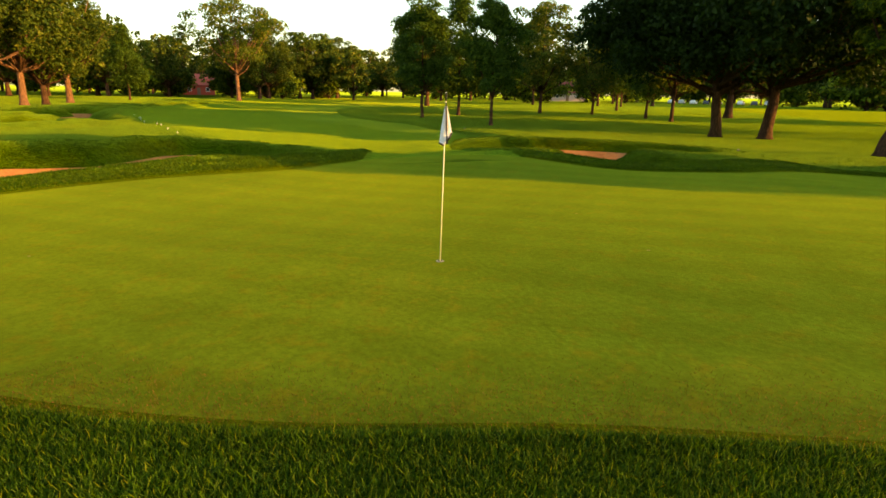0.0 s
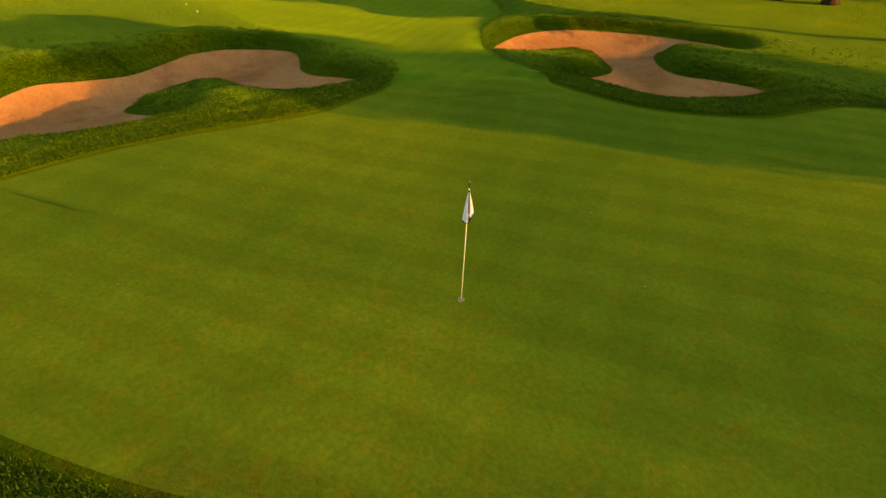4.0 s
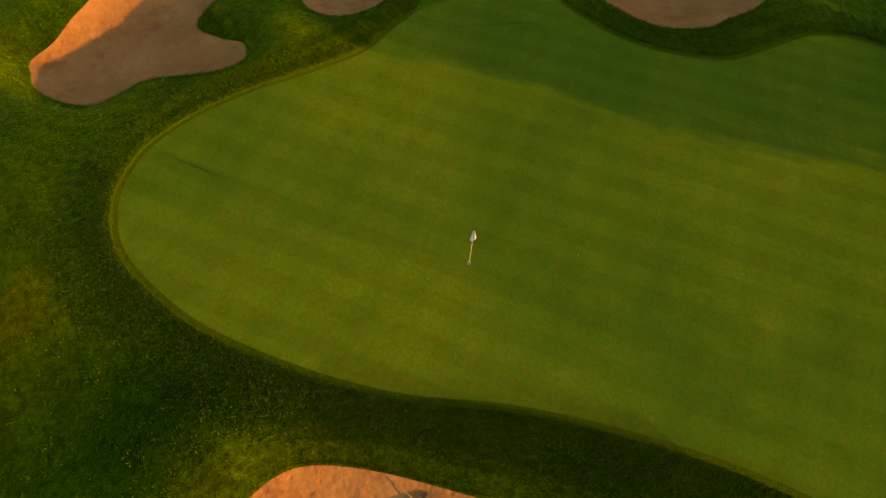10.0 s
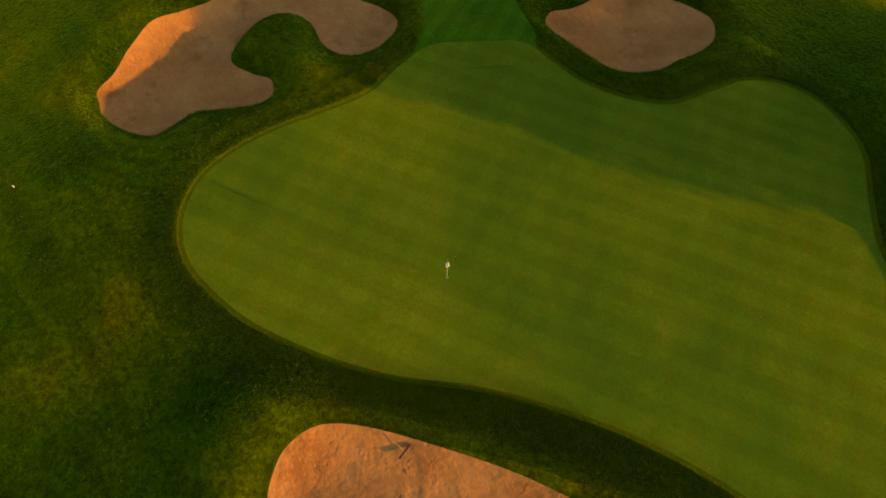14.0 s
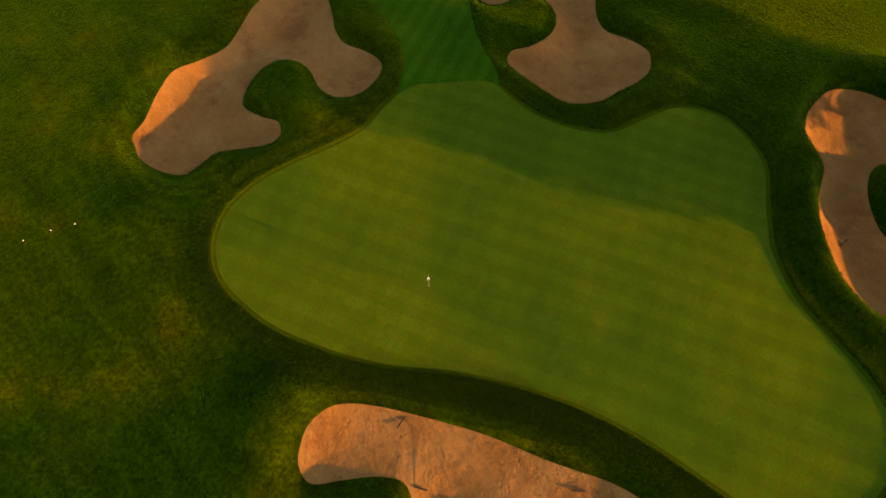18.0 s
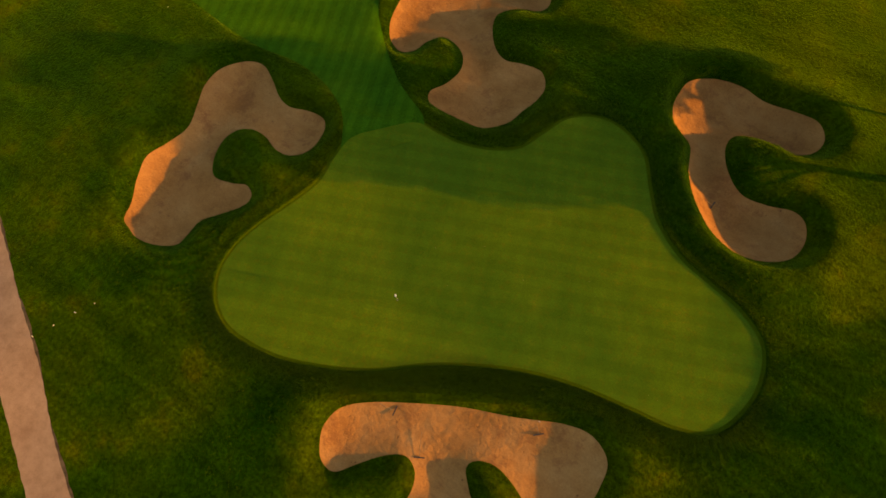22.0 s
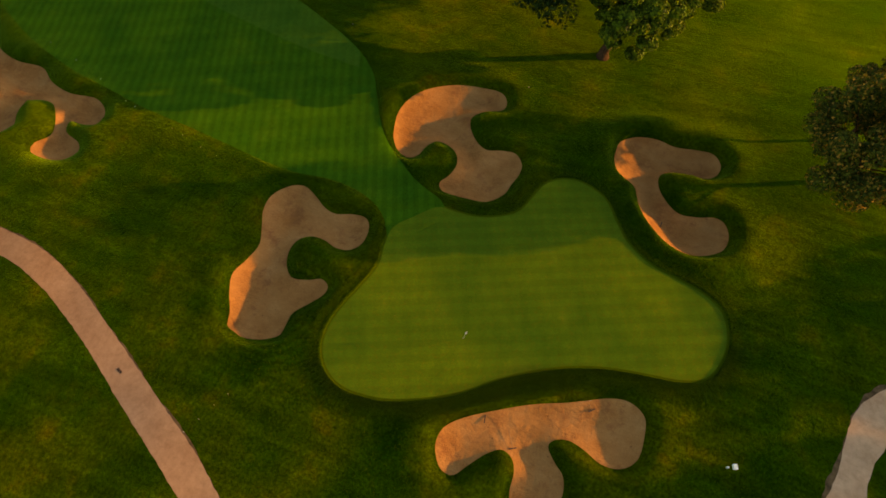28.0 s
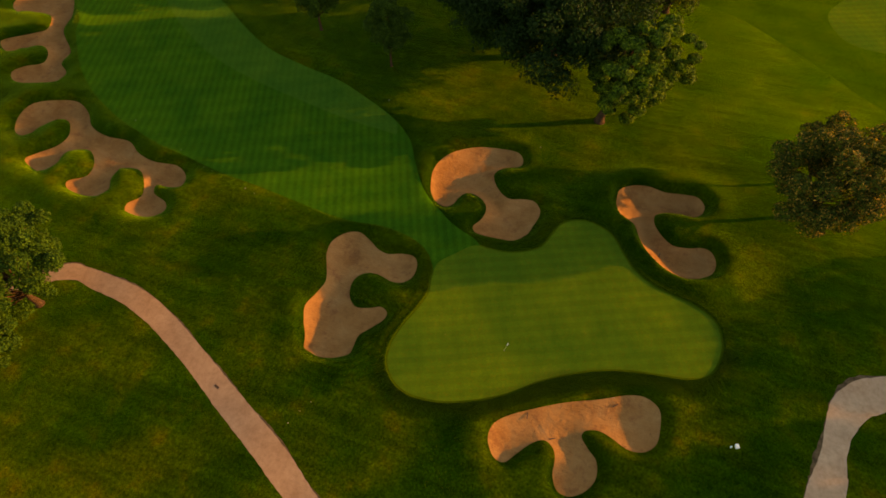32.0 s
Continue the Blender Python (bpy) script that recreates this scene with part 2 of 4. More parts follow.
def plain(name, col, rough=0.6, spec=0.3, metal=0.0, vary=0.12, scale=12.0):
    m, nt, b = material(name, rough, spec, metal)
    pos = place_of(nt, False)
    c = ramp(nt, noise_of(nt, pos, scale, 4), (0.3, tuple(v * (1 - vary) for v in col)), (0.7, tuple(min(1, v * (1 + vary)) for v in col)))
    nt.links.new(c, b.inputs["Base Color"])
    return m


def leaf_material(name, dark, light, tip=None, most=0.75, gloss=0.1, passing=0.35):
    m, nt, b = material(name, 0.7 - 0.5 * gloss, gloss)
    isl = nt.nodes.new("ShaderNodeNewGeometry").outputs["Random Per Island"]
    stops = [(0.0, dark), (most, light)]
    if tip:
        stops.append((1.0, tip))
    col = ramp(nt, isl, *stops)
    pos = place_of(nt, False)
    col = mix(nt, 1.0, col, ramp(nt, noise_of(nt, pos, 0.6, 3), (0.3, (0.7, 0.75, 0.7)), (0.7, (1.2, 1.15, 1.1))), "MULTIPLY")
    nt.links.new(col, b.inputs["Base Color"])
    tr = nt.nodes.new("ShaderNodeBsdfTranslucent")
    nt.links.new(mix(nt, 1.0, col, (1.3, 1.25, 0.5), "MULTIPLY"), tr.inputs[0])
    ms = nt.nodes.new("ShaderNodeMixShader")
    ms.inputs[0].default_value = passing
    nt.links.new(b.outputs[0], ms.inputs[1])
    nt.links.new(tr.outputs[0], ms.inputs[2])
    nt.links.new(ms.outputs[0], nt.nodes["Material Output"].inputs[0])
    return m


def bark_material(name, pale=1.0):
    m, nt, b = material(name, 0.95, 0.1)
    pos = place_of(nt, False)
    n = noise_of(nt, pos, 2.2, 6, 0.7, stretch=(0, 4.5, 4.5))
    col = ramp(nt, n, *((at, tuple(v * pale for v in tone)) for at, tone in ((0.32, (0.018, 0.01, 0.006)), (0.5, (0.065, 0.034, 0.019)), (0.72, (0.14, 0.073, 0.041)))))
    nt.links.new(col, b.inputs["Base Color"])
    bump(nt, b, n, 1.0, 0.14)
    return m


M_BARK = bark_material("oak_bark")
# same bark brightened 2.4 times: sunlight on the far trunks put into the colour
M_BARK_SUNLIT = bark_material("sunlit_bark", 2.4)
M_OAK = leaf_material("oak_leaves", (0.012, 0.034, 0.0015), (0.125, 0.19, 0.009), (0.24, 0.27, 0.02), 0.86, 0.14, 0.3)
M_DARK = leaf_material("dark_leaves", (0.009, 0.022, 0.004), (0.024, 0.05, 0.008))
M_YOUNG = leaf_material("young_leaves", (0.018, 0.048, 0.0045), (0.068, 0.118, 0.012))
M_PALE = leaf_material("pale_leaves", (0.035, 0.065, 0.006), (0.11, 0.15, 0.016), (0.2, 0.17, 0.025))
M_PARK = leaf_material("park_leaves", (0.02, 0.045, 0.005), (0.075, 0.11, 0.012), (0.13, 0.14, 0.02))
M_RUST = leaf_material("rusty_leaves", (0.014, 0.03, 0.003), (0.11, 0.12, 0.012), (0.5, 0.24, 0.045), 0.78, 0.12, 0.32)
M_WHITE = plain("white_paint", (0.8, 0.79, 0.76), 0.5)
M_SOIL = plain("bare_soil", (0.1, 0.062, 0.034), 0.95, 0.05, vary=0.5, scale=2.5)
M_BLACK = plain("black_trim", (0.02, 0.02, 0.02), 0.6)

# ---- plan: outlines in metres, the hole at the origin ----
GREEN = [(-9.5, -4.3), (-9.8, -2.6), (-9.5, -0.8), (-8.8, 1.4), (-8.4, 3.4), (-8.7, 5.2), (-8.7, 7), (-7.5, 8.5), (-5.9, 10.1), (-4.5, 10.2), (-2.7, 10.4), (-0.8, 11.1), (0.6, 12.2), (1.3, 14.1), (1.9, 15.8), (3.2, 16.9), (4.9, 17.1), (7.0, 16.1), (8.5, 13.9), (9.8, 12.2), (11.8, 10.9), (14.1, 10.3), (16, 9.8), (17.6, 8.7), (18.2, 6.8), (18, 4.9), (17.2, 3.3), (15.6, 2.5), (13.3, 2.1), (10.6, 1.6), (7.9, 0.7), (5.4, -0.6), (3.3, -2), (1.4, -3.6), (-0.7, -4.9), (-3.2, -6), (-5.2, -6.4), (-6.9, -6.4), (-8.4, -5.7)]
BUNKERS = [
    [(-17.5, -5.1), (-17.95, -4), (-18.8, -2.6), (-19.3, -1.2), (-18.9, 0.4), (-18.7, 2), (-19.45, 3.7), (-20.1, 5.1), (-20.2, 6.7), (-19.3, 8.1), (-18, 8.6), (-16.6, 8), (-15.3, 7.2), (-14.1, 6.9), (-12.7, 7.3), (-11.4, 7.3), (-10.7, 6.4), (-10.6, 4.9), (-11.4, 3.9), (-12.6, 3.8), (-13.8, 4.2), (-15, 4.2), (-15.9, 3.6), (-16.2, 2.5), (-15.8, 1.2), (-14.7, 0.2), (-13.3, 0.4), (-12.3, 0.8), (-11.5, 0.4), (-11.5, -0.4), (-12.3, -1.5), (-13.1, -2.6), (-13.1, -3.8), (-13.2, -4.6), (-14.3, -5.3), (-15.7, -5.6), (-16.7, -5.4)],
    [(-13.3, 17.7), (-13.7, 19.8), (-13.2, 22), (-11.8, 23.8), (-9.6, 25.1), (-7.1, 25.6), (-5.2, 25.6), (-4.3, 24.6), (-4.4, 23.4), (-5.9, 22.6), (-6.8, 21.5), (-6.5, 20.2), (-5.4, 18.8), (-4.2, 18.2), (-2.9, 18.6), (-1.6, 18.7), (-0.7, 17.6), (-0.6, 16.3), (-0.9, 15), (-1.2, 13.7), (-2.3, 12.5), (-3.7, 12.2), (-5.4, 12.1), (-6.5, 12.3), (-6.9, 13.1), (-6.4, 14.1), (-6.2, 15.5), (-6.7, 16.7), (-7.7, 17.4), (-8.9, 17.5), (-9.6, 16.6), (-9.9, 15.4), (-10.7, 14.8), (-11.9, 15.3), (-12.8, 16.4)],
    [(6.9, 22.12), (7.1, 23.52), (8.4, 24.62), (10.2, 25.02), (11.9, 24.72), (13.8, 25.02), (15.3, 25.02), (16.1, 23.92), (15.9, 22.62), (14.9, 21.82), (13.6, 21.82), (12.1, 21.52), (11.2, 20.82), (11.2, 19.62), (12, 18.22), (13.3, 17.22), (14.9, 17.42), (16.3, 17.92), (17.2, 17.52), (17.6, 16.22), (17.2, 14.72), (15.8, 13.62), (14.2, 13.32), (12.5, 13.92), (11.1, 15.12), (10, 16.62), (9.3, 18.52), (8.4, 19.22), (7.5, 19.92), (7, 21.02)],
    [(0.7, -7.5), (0.9, -6.4), (2, -5.3), (4, -4), (6.2, -2.75), (8.7, -1.65), (11, -0.5), (12.5, -0.2), (13.7, -0.8), (14, -2), (13.9, -3.7), (13, -4.7), (11.7, -4.9), (10.3, -4.4), (9.2, -4.2), (8.3, -4.5), (8, -5.1), (8.7, -5.9), (9.5, -6.6), (9.7, -7.9), (9.1, -9.1), (8, -9.9), (7, -9.8), (6.4, -8.8), (6.3, -7.5), (5.9, -6.7), (5.1, -6.4), (4.2, -7), (3.3, -8.1), (2.5, -9.1), (1.6, -9), (1, -8.3)],
    [(-64.6, 9.5), (-66.1, 11.9), (-66, 14.1), (-63.5, 15.6), (-60.8, 16.2), (-58.1, 15), (-55.9, 13), (-53, 12.2), (-49.9, 12.3), (-47.6, 11), (-44.9, 10.4), (-42, 10.7), (-40.1, 9.6), (-39.7, 8.1), (-41, 7.5), (-42.4, 7.4), (-41.9, 6.2), (-39.9, 5.5), (-39.3, 4.5), (-40, 3.4), (-41.5, 2.9), (-43.4, 3.1), (-43.8, 4.1), (-43, 5.4), (-44, 7.2), (-45.7, 8.7), (-47.7, 8.3), (-48, 6.7), (-47.1, 5), (-47.6, 4), (-49.2, 3.5), (-51.6, 3.7), (-52.5, 4.7), (-50.9, 6.1), (-51.5, 8), (-53.3, 9.5), (-54.9, 9.2), (-55.9, 8), (-55.6, 6.4), (-56.4, 4.9), (-58.1, 5.1), (-59.7, 5.9), (-59, 7.1), (-57.6, 8.8), (-57.5, 10.7), (-58.9, 12.6), (-60.3, 12.9), (-61.4, 11.7), (-62.1, 9.7), (-63.1, 9)],
    [(-80.3, 23.5), (-79.2, 25), (-77.2, 26.6), (-76.1, 28.1), (-78.2, 31), (-81.2, 30.9), (-83.8, 30.3), (-86, 31.9), (-86.7, 35.1), (-86.8, 39.1), (-83.3, 39.6), (-78.5, 36.2), (-75.1, 32.1), (-73.4, 28.3), (-69, 24.6), (-68.4, 22.1), (-66.3, 20.6), (-66.2, 18.7), (-68.9, 17.5), (-71.7, 17), (-73.5, 18.4), (-72.8, 19.9), (-70.8, 21.3), (-71.8, 23.4), (-73.9, 24.4), (-75.6, 23.1), (-77.7, 21.9)],
]
FAIR_RIGHT = [(-85, 115), (-74, 84), (-69.5, 66), (-66.5, 54), (-59.2, 45.1)] + [(-54, 41.2), (-48.5, 37.2), (-42.2, 33.7), (-35.9, 32), (-29.9, 30.5), (-24.4, 28), (-20.5, 25.7), (-17.8, 23.1), (-16.1, 20.1), (-14.2, 17), (-12.3, 15), (-9.8, 12.9), (-7.9, 11.7), (-5.7, 10.7), (-4.9, 9.4)]
FAIR_LEFT = [(-185, 90), (-140, 70), (-105, 50)] + [(-77.1, 34.9), (-70.2, 27.5), (-64.1, 21.3), (-58.8, 17.6), (-53.2, 15), (-47.6, 13.1), (-41.2, 11.8), (-34.9, 10.9), (-29.1, 10.3), (-24.2, 9.8), (-19.5, 9.4), (-15.1, 9.9), (-11.6, 8.9), (-9.7, 7.4), (-8.7, 5.8), (-7.8, 5.8)]
FAIR_MID = [(-106, 110), (-95, 86), (-80, 56), (-63.7, 39.6), (-55.2, 33.1), (-46.9, 28.9), (-38.7, 26.6), (-31.4, 25), (-24.7, 24), (-19.7, 23.6)]
PATH_WEST_UP = [(-120, -60), (-85, -32), (-62, -16), (-50, -9.5)] + [(-44.3, -4.9), (-41.8, -4.4), (-38.3, -4.5), (-34.3, -5), (-30.3, -6.4), (-26.2, -8.25), (-21.5, -10.5), (-17.6, -12.35), (-14.2, -14), (-10.2, -16.4)] + [(-4, -19.2), (4, -22.5), (14, -26)]
PATH_WEST_DOWN = [(-118, -62), (-84, -34), (-61, -18), (-49.5, -11)] + [(-43.1, -6.4), (-39.7, -6.4), (-36, -6.8), (-32.4, -7.8), (-29.2, -9.1), (-25.9, -10.6), (-21.9, -12.7), (-17.6, -14.8), (-12.8, -17.3)] + [(-5, -21.2), (3, -24.8), (13, -28.3)]
PATH_EAST_OUT = [(15, -62), (19, -35), (23, -14)] + [(25, -4.1), (25.7, -2.1), (26.4, 0), (26.9, 2.4), (27.5, 4.8), (28.65, 6.45), (30.1, 7.65), (31.8, 8.4)] + [(38, 11.5), (48, 13), (75, 14)]
PATH_EAST_IN = [(18, -62), (22, -35), (26, -13)] + [(28.1, -3.1), (28.25, -1.2), (28.5, 0.6), (29.1, 2.3), (30.2, 3.85), (31.5, 4.9)] + [(38, 8.6), (48, 10), (75, 11)]
FAIR_TWO = [(-30, 130), (-5, 85)] + [(11.8, 66), (17.7, 63.1), (23.1, 59), (28.1, 54.5), (32, 50.7), (36.1, 46.9)] + [(52, 36), (75, 22), (120, 8), (160, 60), (90, 130), (20, 150)]
GREEN_TWO = [(30.9, 66.5), (32.5, 71), (36, 75), (42, 77), (48, 74), (50, 68), (46, 62), (38, 60), (33, 61)]


def smooth_loop(points, step, closed=True):
    """A rounded curve through the points, as an array of places about a step apart."""
    p = np.array(points, float)
    n = len(p)
    out = []
    for i in range(n if closed else n - 1):
        if closed:
            a, b, c, d = (p[(i + k) % n] for k in (-1, 0, 1, 2))
        else:
            a, b, c, d = p[max(i - 1, 0)], p[i], p[i + 1], p[min(i + 2, n - 1)]
        count = max(1, int(round(np.linalg.norm(c - b) / step)))
        t = (np.arange(count) / count)[:, None]
        out.append(0.5 * (2 * b + (c - a) * t + (2 * a - 5 * b + 4 * c - d) * t**2 + (3 * b - a - 3 * c + d) * t**3))
    if not closed:
        out.append(p[-1:])
    return np.concatenate(out)


def inside(poly, q):
    x, y = q[:, 0], q[:, 1]
    hit = np.zeros(len(q), bool)
    a = poly
    b = np.roll(poly, -1, 0)
    for (x0, y0), (x1, y1) in zip(a, b):
        if y0 == y1:
            continue
        cross = ((y0 > y) != (y1 > y)) & (x < (x1 - x0) * (y - y0) / (y1 - y0) + x0)
        hit ^= cross
    return hit


def away(poly, q, limit=9.0):
    """Distance to an outline, positive outside it and negative inside; past the limit it is not worked out."""
    out = np.full(len(q), limit + 1.0)
    lo, hi = poly.min(0) - limit, poly.max(0) + limit
    near = ((q > lo) & (q < hi)).all(1)
    if near.any():
        s = q[near]
        best = np.full(len(s), 1e9)
        a, b = poly, np.roll(poly, -1, 0)
        for p0, p1 in zip(a, b):
            e = p1 - p0
            t = np.clip(((s - p0) @ e) / (e @ e + 1e-9), 0, 1)
            best = np.minimum(best, ((s - p0 - t[:, None] * e) ** 2).sum(1))
        d = np.sqrt(best)
        out[near] = np.where(inside(poly, s), -d, d)
    return out


def offset_loop(poly, width):
    t = np.roll(poly, -1, 0) - np.roll(poly, 1, 0)
    t /= np.linalg.norm(t, axis=1)[:, None] + 1e-9
    area = (poly[:, 0] * np.roll(poly[:, 1], -1) - poly[:, 1] * np.roll(poly[:, 0], -1)).sum()
    nrm = np.stack([t[:, 1], -t[:, 0]], 1) * (1 if area > 0 else -1)
    return poly + nrm * width


green_line = smooth_loop(GREEN, 0.3)
fringe_line = offset_loop(green_line, 0.2)[::2]
bunker_lines = [smooth_loop(b, 0.2 if n < 4 else 0.5) for n, b in enumerate(BUNKERS)]
fair_line = np.concatenate([smooth_loop(FAIR_LEFT, 0.8, False), smooth_loop(FAIR_RIGHT, 0.8, False)[::-1]])
fair_light = np.concatenate([smooth_loop(FAIR_MID, 0.8, False), smooth_loop(FAIR_RIGHT[:12], 0.8, False)[::-1]])


def ragged(line, amount, seed):
    r = np.random.RandomState(seed)
    return line + r.uniform(-amount, amount, line.shape)


path_west = ragged(np.concatenate([smooth_loop(PATH_WEST_UP, 0.35, False), smooth_loop(PATH_WEST_DOWN, 0.35, False)[::-1]]), 0.03, 31)
path_east = ragged(np.concatenate([smooth_loop(PATH_EAST_OUT, 0.35, False), smooth_loop(PATH_EAST_IN, 0.35, False)[::-1]]), 0.05, 32)


def shoulder(points, width, seed):
    """A ragged strip of bare soil along the left edge of a path."""
    r = np.random.RandomState(seed)
    a = smooth_loop(points, 0.45, False)
    t = np.gradient(a, axis=0)
    n = np.stack([-t[:, 1], t[:, 0]], 1) / (np.linalg.norm(t, axis=1)[:, None] + 1e-9)
    wide = width * np.clip(0.55 + 0.5 * np.sin(np.arange(len(a)) * 0.37) + r.uniform(-0.35, 0.35, len(a)), 0.08, 1.3)
    return np.concatenate([a - n * 0.3, (a + n * wide[:, None])[::-1]])


soil_west = shoulder(PATH_WEST_UP, 0.15, 41)
soil_east = shoulder(PATH_EAST_OUT, 0.34, 42)
fair_two = smooth_loop(FAIR_TWO, 2.5)
green_two = smooth_loop(GREEN_TWO, 1.0)


def soft_step(x):
    x = np.clip(x, 0, 1)
    return x * x * (3 - 2 * x)


def waves(q, scale, seed):
    r = np.random.RandomState(seed)
    out = np.zeros(len(q))
    for k in range(6):
        ang, ph = r.uniform(0, 6.28), r.uniform(0, 6.28)
        f = 6.28 / (scale * r.uniform(0.6, 1.6))
        out += np.sin((q[:, 0] * math.cos(ang) + q[:, 1] * math.sin(ang)) * f + ph)
    return out / 6


RIM = (0.26, 0.3, 0.55, 0.28, 0.58, 0.45)
FOOT = (0.28, 0.28, 0.38, 0.24, 0.25, 0.25)
DEPTH = (0.56, 0.72, 0.75, 0.42, 0.6, 0.55)
CLEAR = (0.7, 0.9, 1.6, 1.2, 1.0, 1.0)
FALL = (1.5, 1.5, 0.7, 1.5, 0.9, 0.9)


def bell(q, x, y, r):
    return np.exp(-(((q[:, 0] - x) ** 2 + (q[:, 1] - y) ** 2) / r**2))


def heights(q):
    """The lie of the land: a raised green, lower rough round it, banks about the bunkers and dished sand."""
    dg = away(green_line, q, 12)
    z = (0.015 * q[:, 0] + 0.015 * q[:, 1]) * bell(q, 3, 7, 17)
    z += 0.1 * waves(q, 9, 3) * soft_step((dg - 1) / 5)
    far = np.hypot(q[:, 0] - 3, q[:, 1] - 7)
    z += 0.5 * waves(q, 45, 5) * soft_step((far - 40) / 60)
    z -= 0.25 * soft_step(dg / 2.2) + 0.4 * soft_step((dg - 1.5) / 7)
    z += -0.5 * bell(q, -4, 44, 20) + 0.6 * bell(q, 30, 24, 11) + 0.4 * bell(q, -14, -11, 6) + 0.5 * soft_step((far - 80) / 40) - 0.3 * bell(q, -13.9, 2.1, 1.5)
    z += 0.24 * bell(q, -11.6, 2.2, 3.2) - 0.3 * bell(q, -16.5, 1, 1.8) - 0.14 * bell(q, -12, -3.2, 2.4) - 0.25 * bell(q, -17.8, -4.5, 3) - 0.36 * bell(q, 4.5, 17.5, 5) - 0.3 * bell(q, -1.5, 20, 3.5) + 0.15 * bell(q, -6.5, 9.5, 3) + 0.4 * bell(q, -30.5, 9.2, 6) + 0.45 * bell(q, -23, 0, 4.5) + 0.3 * bell(q, -1.2, -7.8, 2)
    z -= 0.15 * bell(q, -6.3, 12.8, 1.9) + 0.12 * bell(q, -2.4, 11.7, 1.9)
    for x, y in ((-19.2, -3.8), (-20.5, -1), (-20.3, 1.2), (-21.2, 4.2), (-21.7, 6.2), (9.6, 16.0), (11, 14)):
        z += (0.2 if x < 0 else 0.13) * bell(q, x, y, 1.1)
    df = away(fair_line, q, 4)
    turf = soft_step((dg - 0.12) / 0.2) * soft_step(df / 0.15) * (0.11 + 0.06 * bell(q, 14, 6, 7))
    rise, cut = np.zeros(len(q)), np.zeros(len(q))
    for line, rim, foot, depth, fall, clear in zip(bunker_lines, RIM, FOOT, DEPTH, FALL, CLEAR):
        d = away(line, q, 9)
        keep = soft_step((dg - 0.4) / clear)
        out = np.maximum(d, 0)
        bank = rim * soft_step(out / 0.9) * np.exp(-((np.maximum(out - 0.9, 0) / 2.0) ** 2))
        rise = np.maximum(rise, bank * keep)
        cut = np.maximum(cut, foot * np.exp(-((out / 0.65) ** 2)) * np.where(d > 0, keep, 1))
        cut = np.maximum(cut, np.where(d < 0.01, foot + 0.05 + depth * (1 - np.exp(np.minimum(d, 0) / fall)), 0))
    return z + rise - cut + turf


# ---- the ground: one sheet, cut along the outlines ----
def grid(x0, x1, y0, y1, step, seed):
    r = np.random.RandomState(seed)
    gx, gy = np.meshgrid(np.arange(x0, x1, step), np.arange(y0, y1, step))
    p = np.stack([gx.ravel(), gy.ravel()], 1)
    return p + r.uniform(-0.2, 0.2, p.shape) * step


def outside_box(p, x0, x1, y0, y1):
    return p[~((p[:, 0] > x0) & (p[:, 0] < x1) & (p[:, 1] > y0) & (p[:, 1] < y1))]


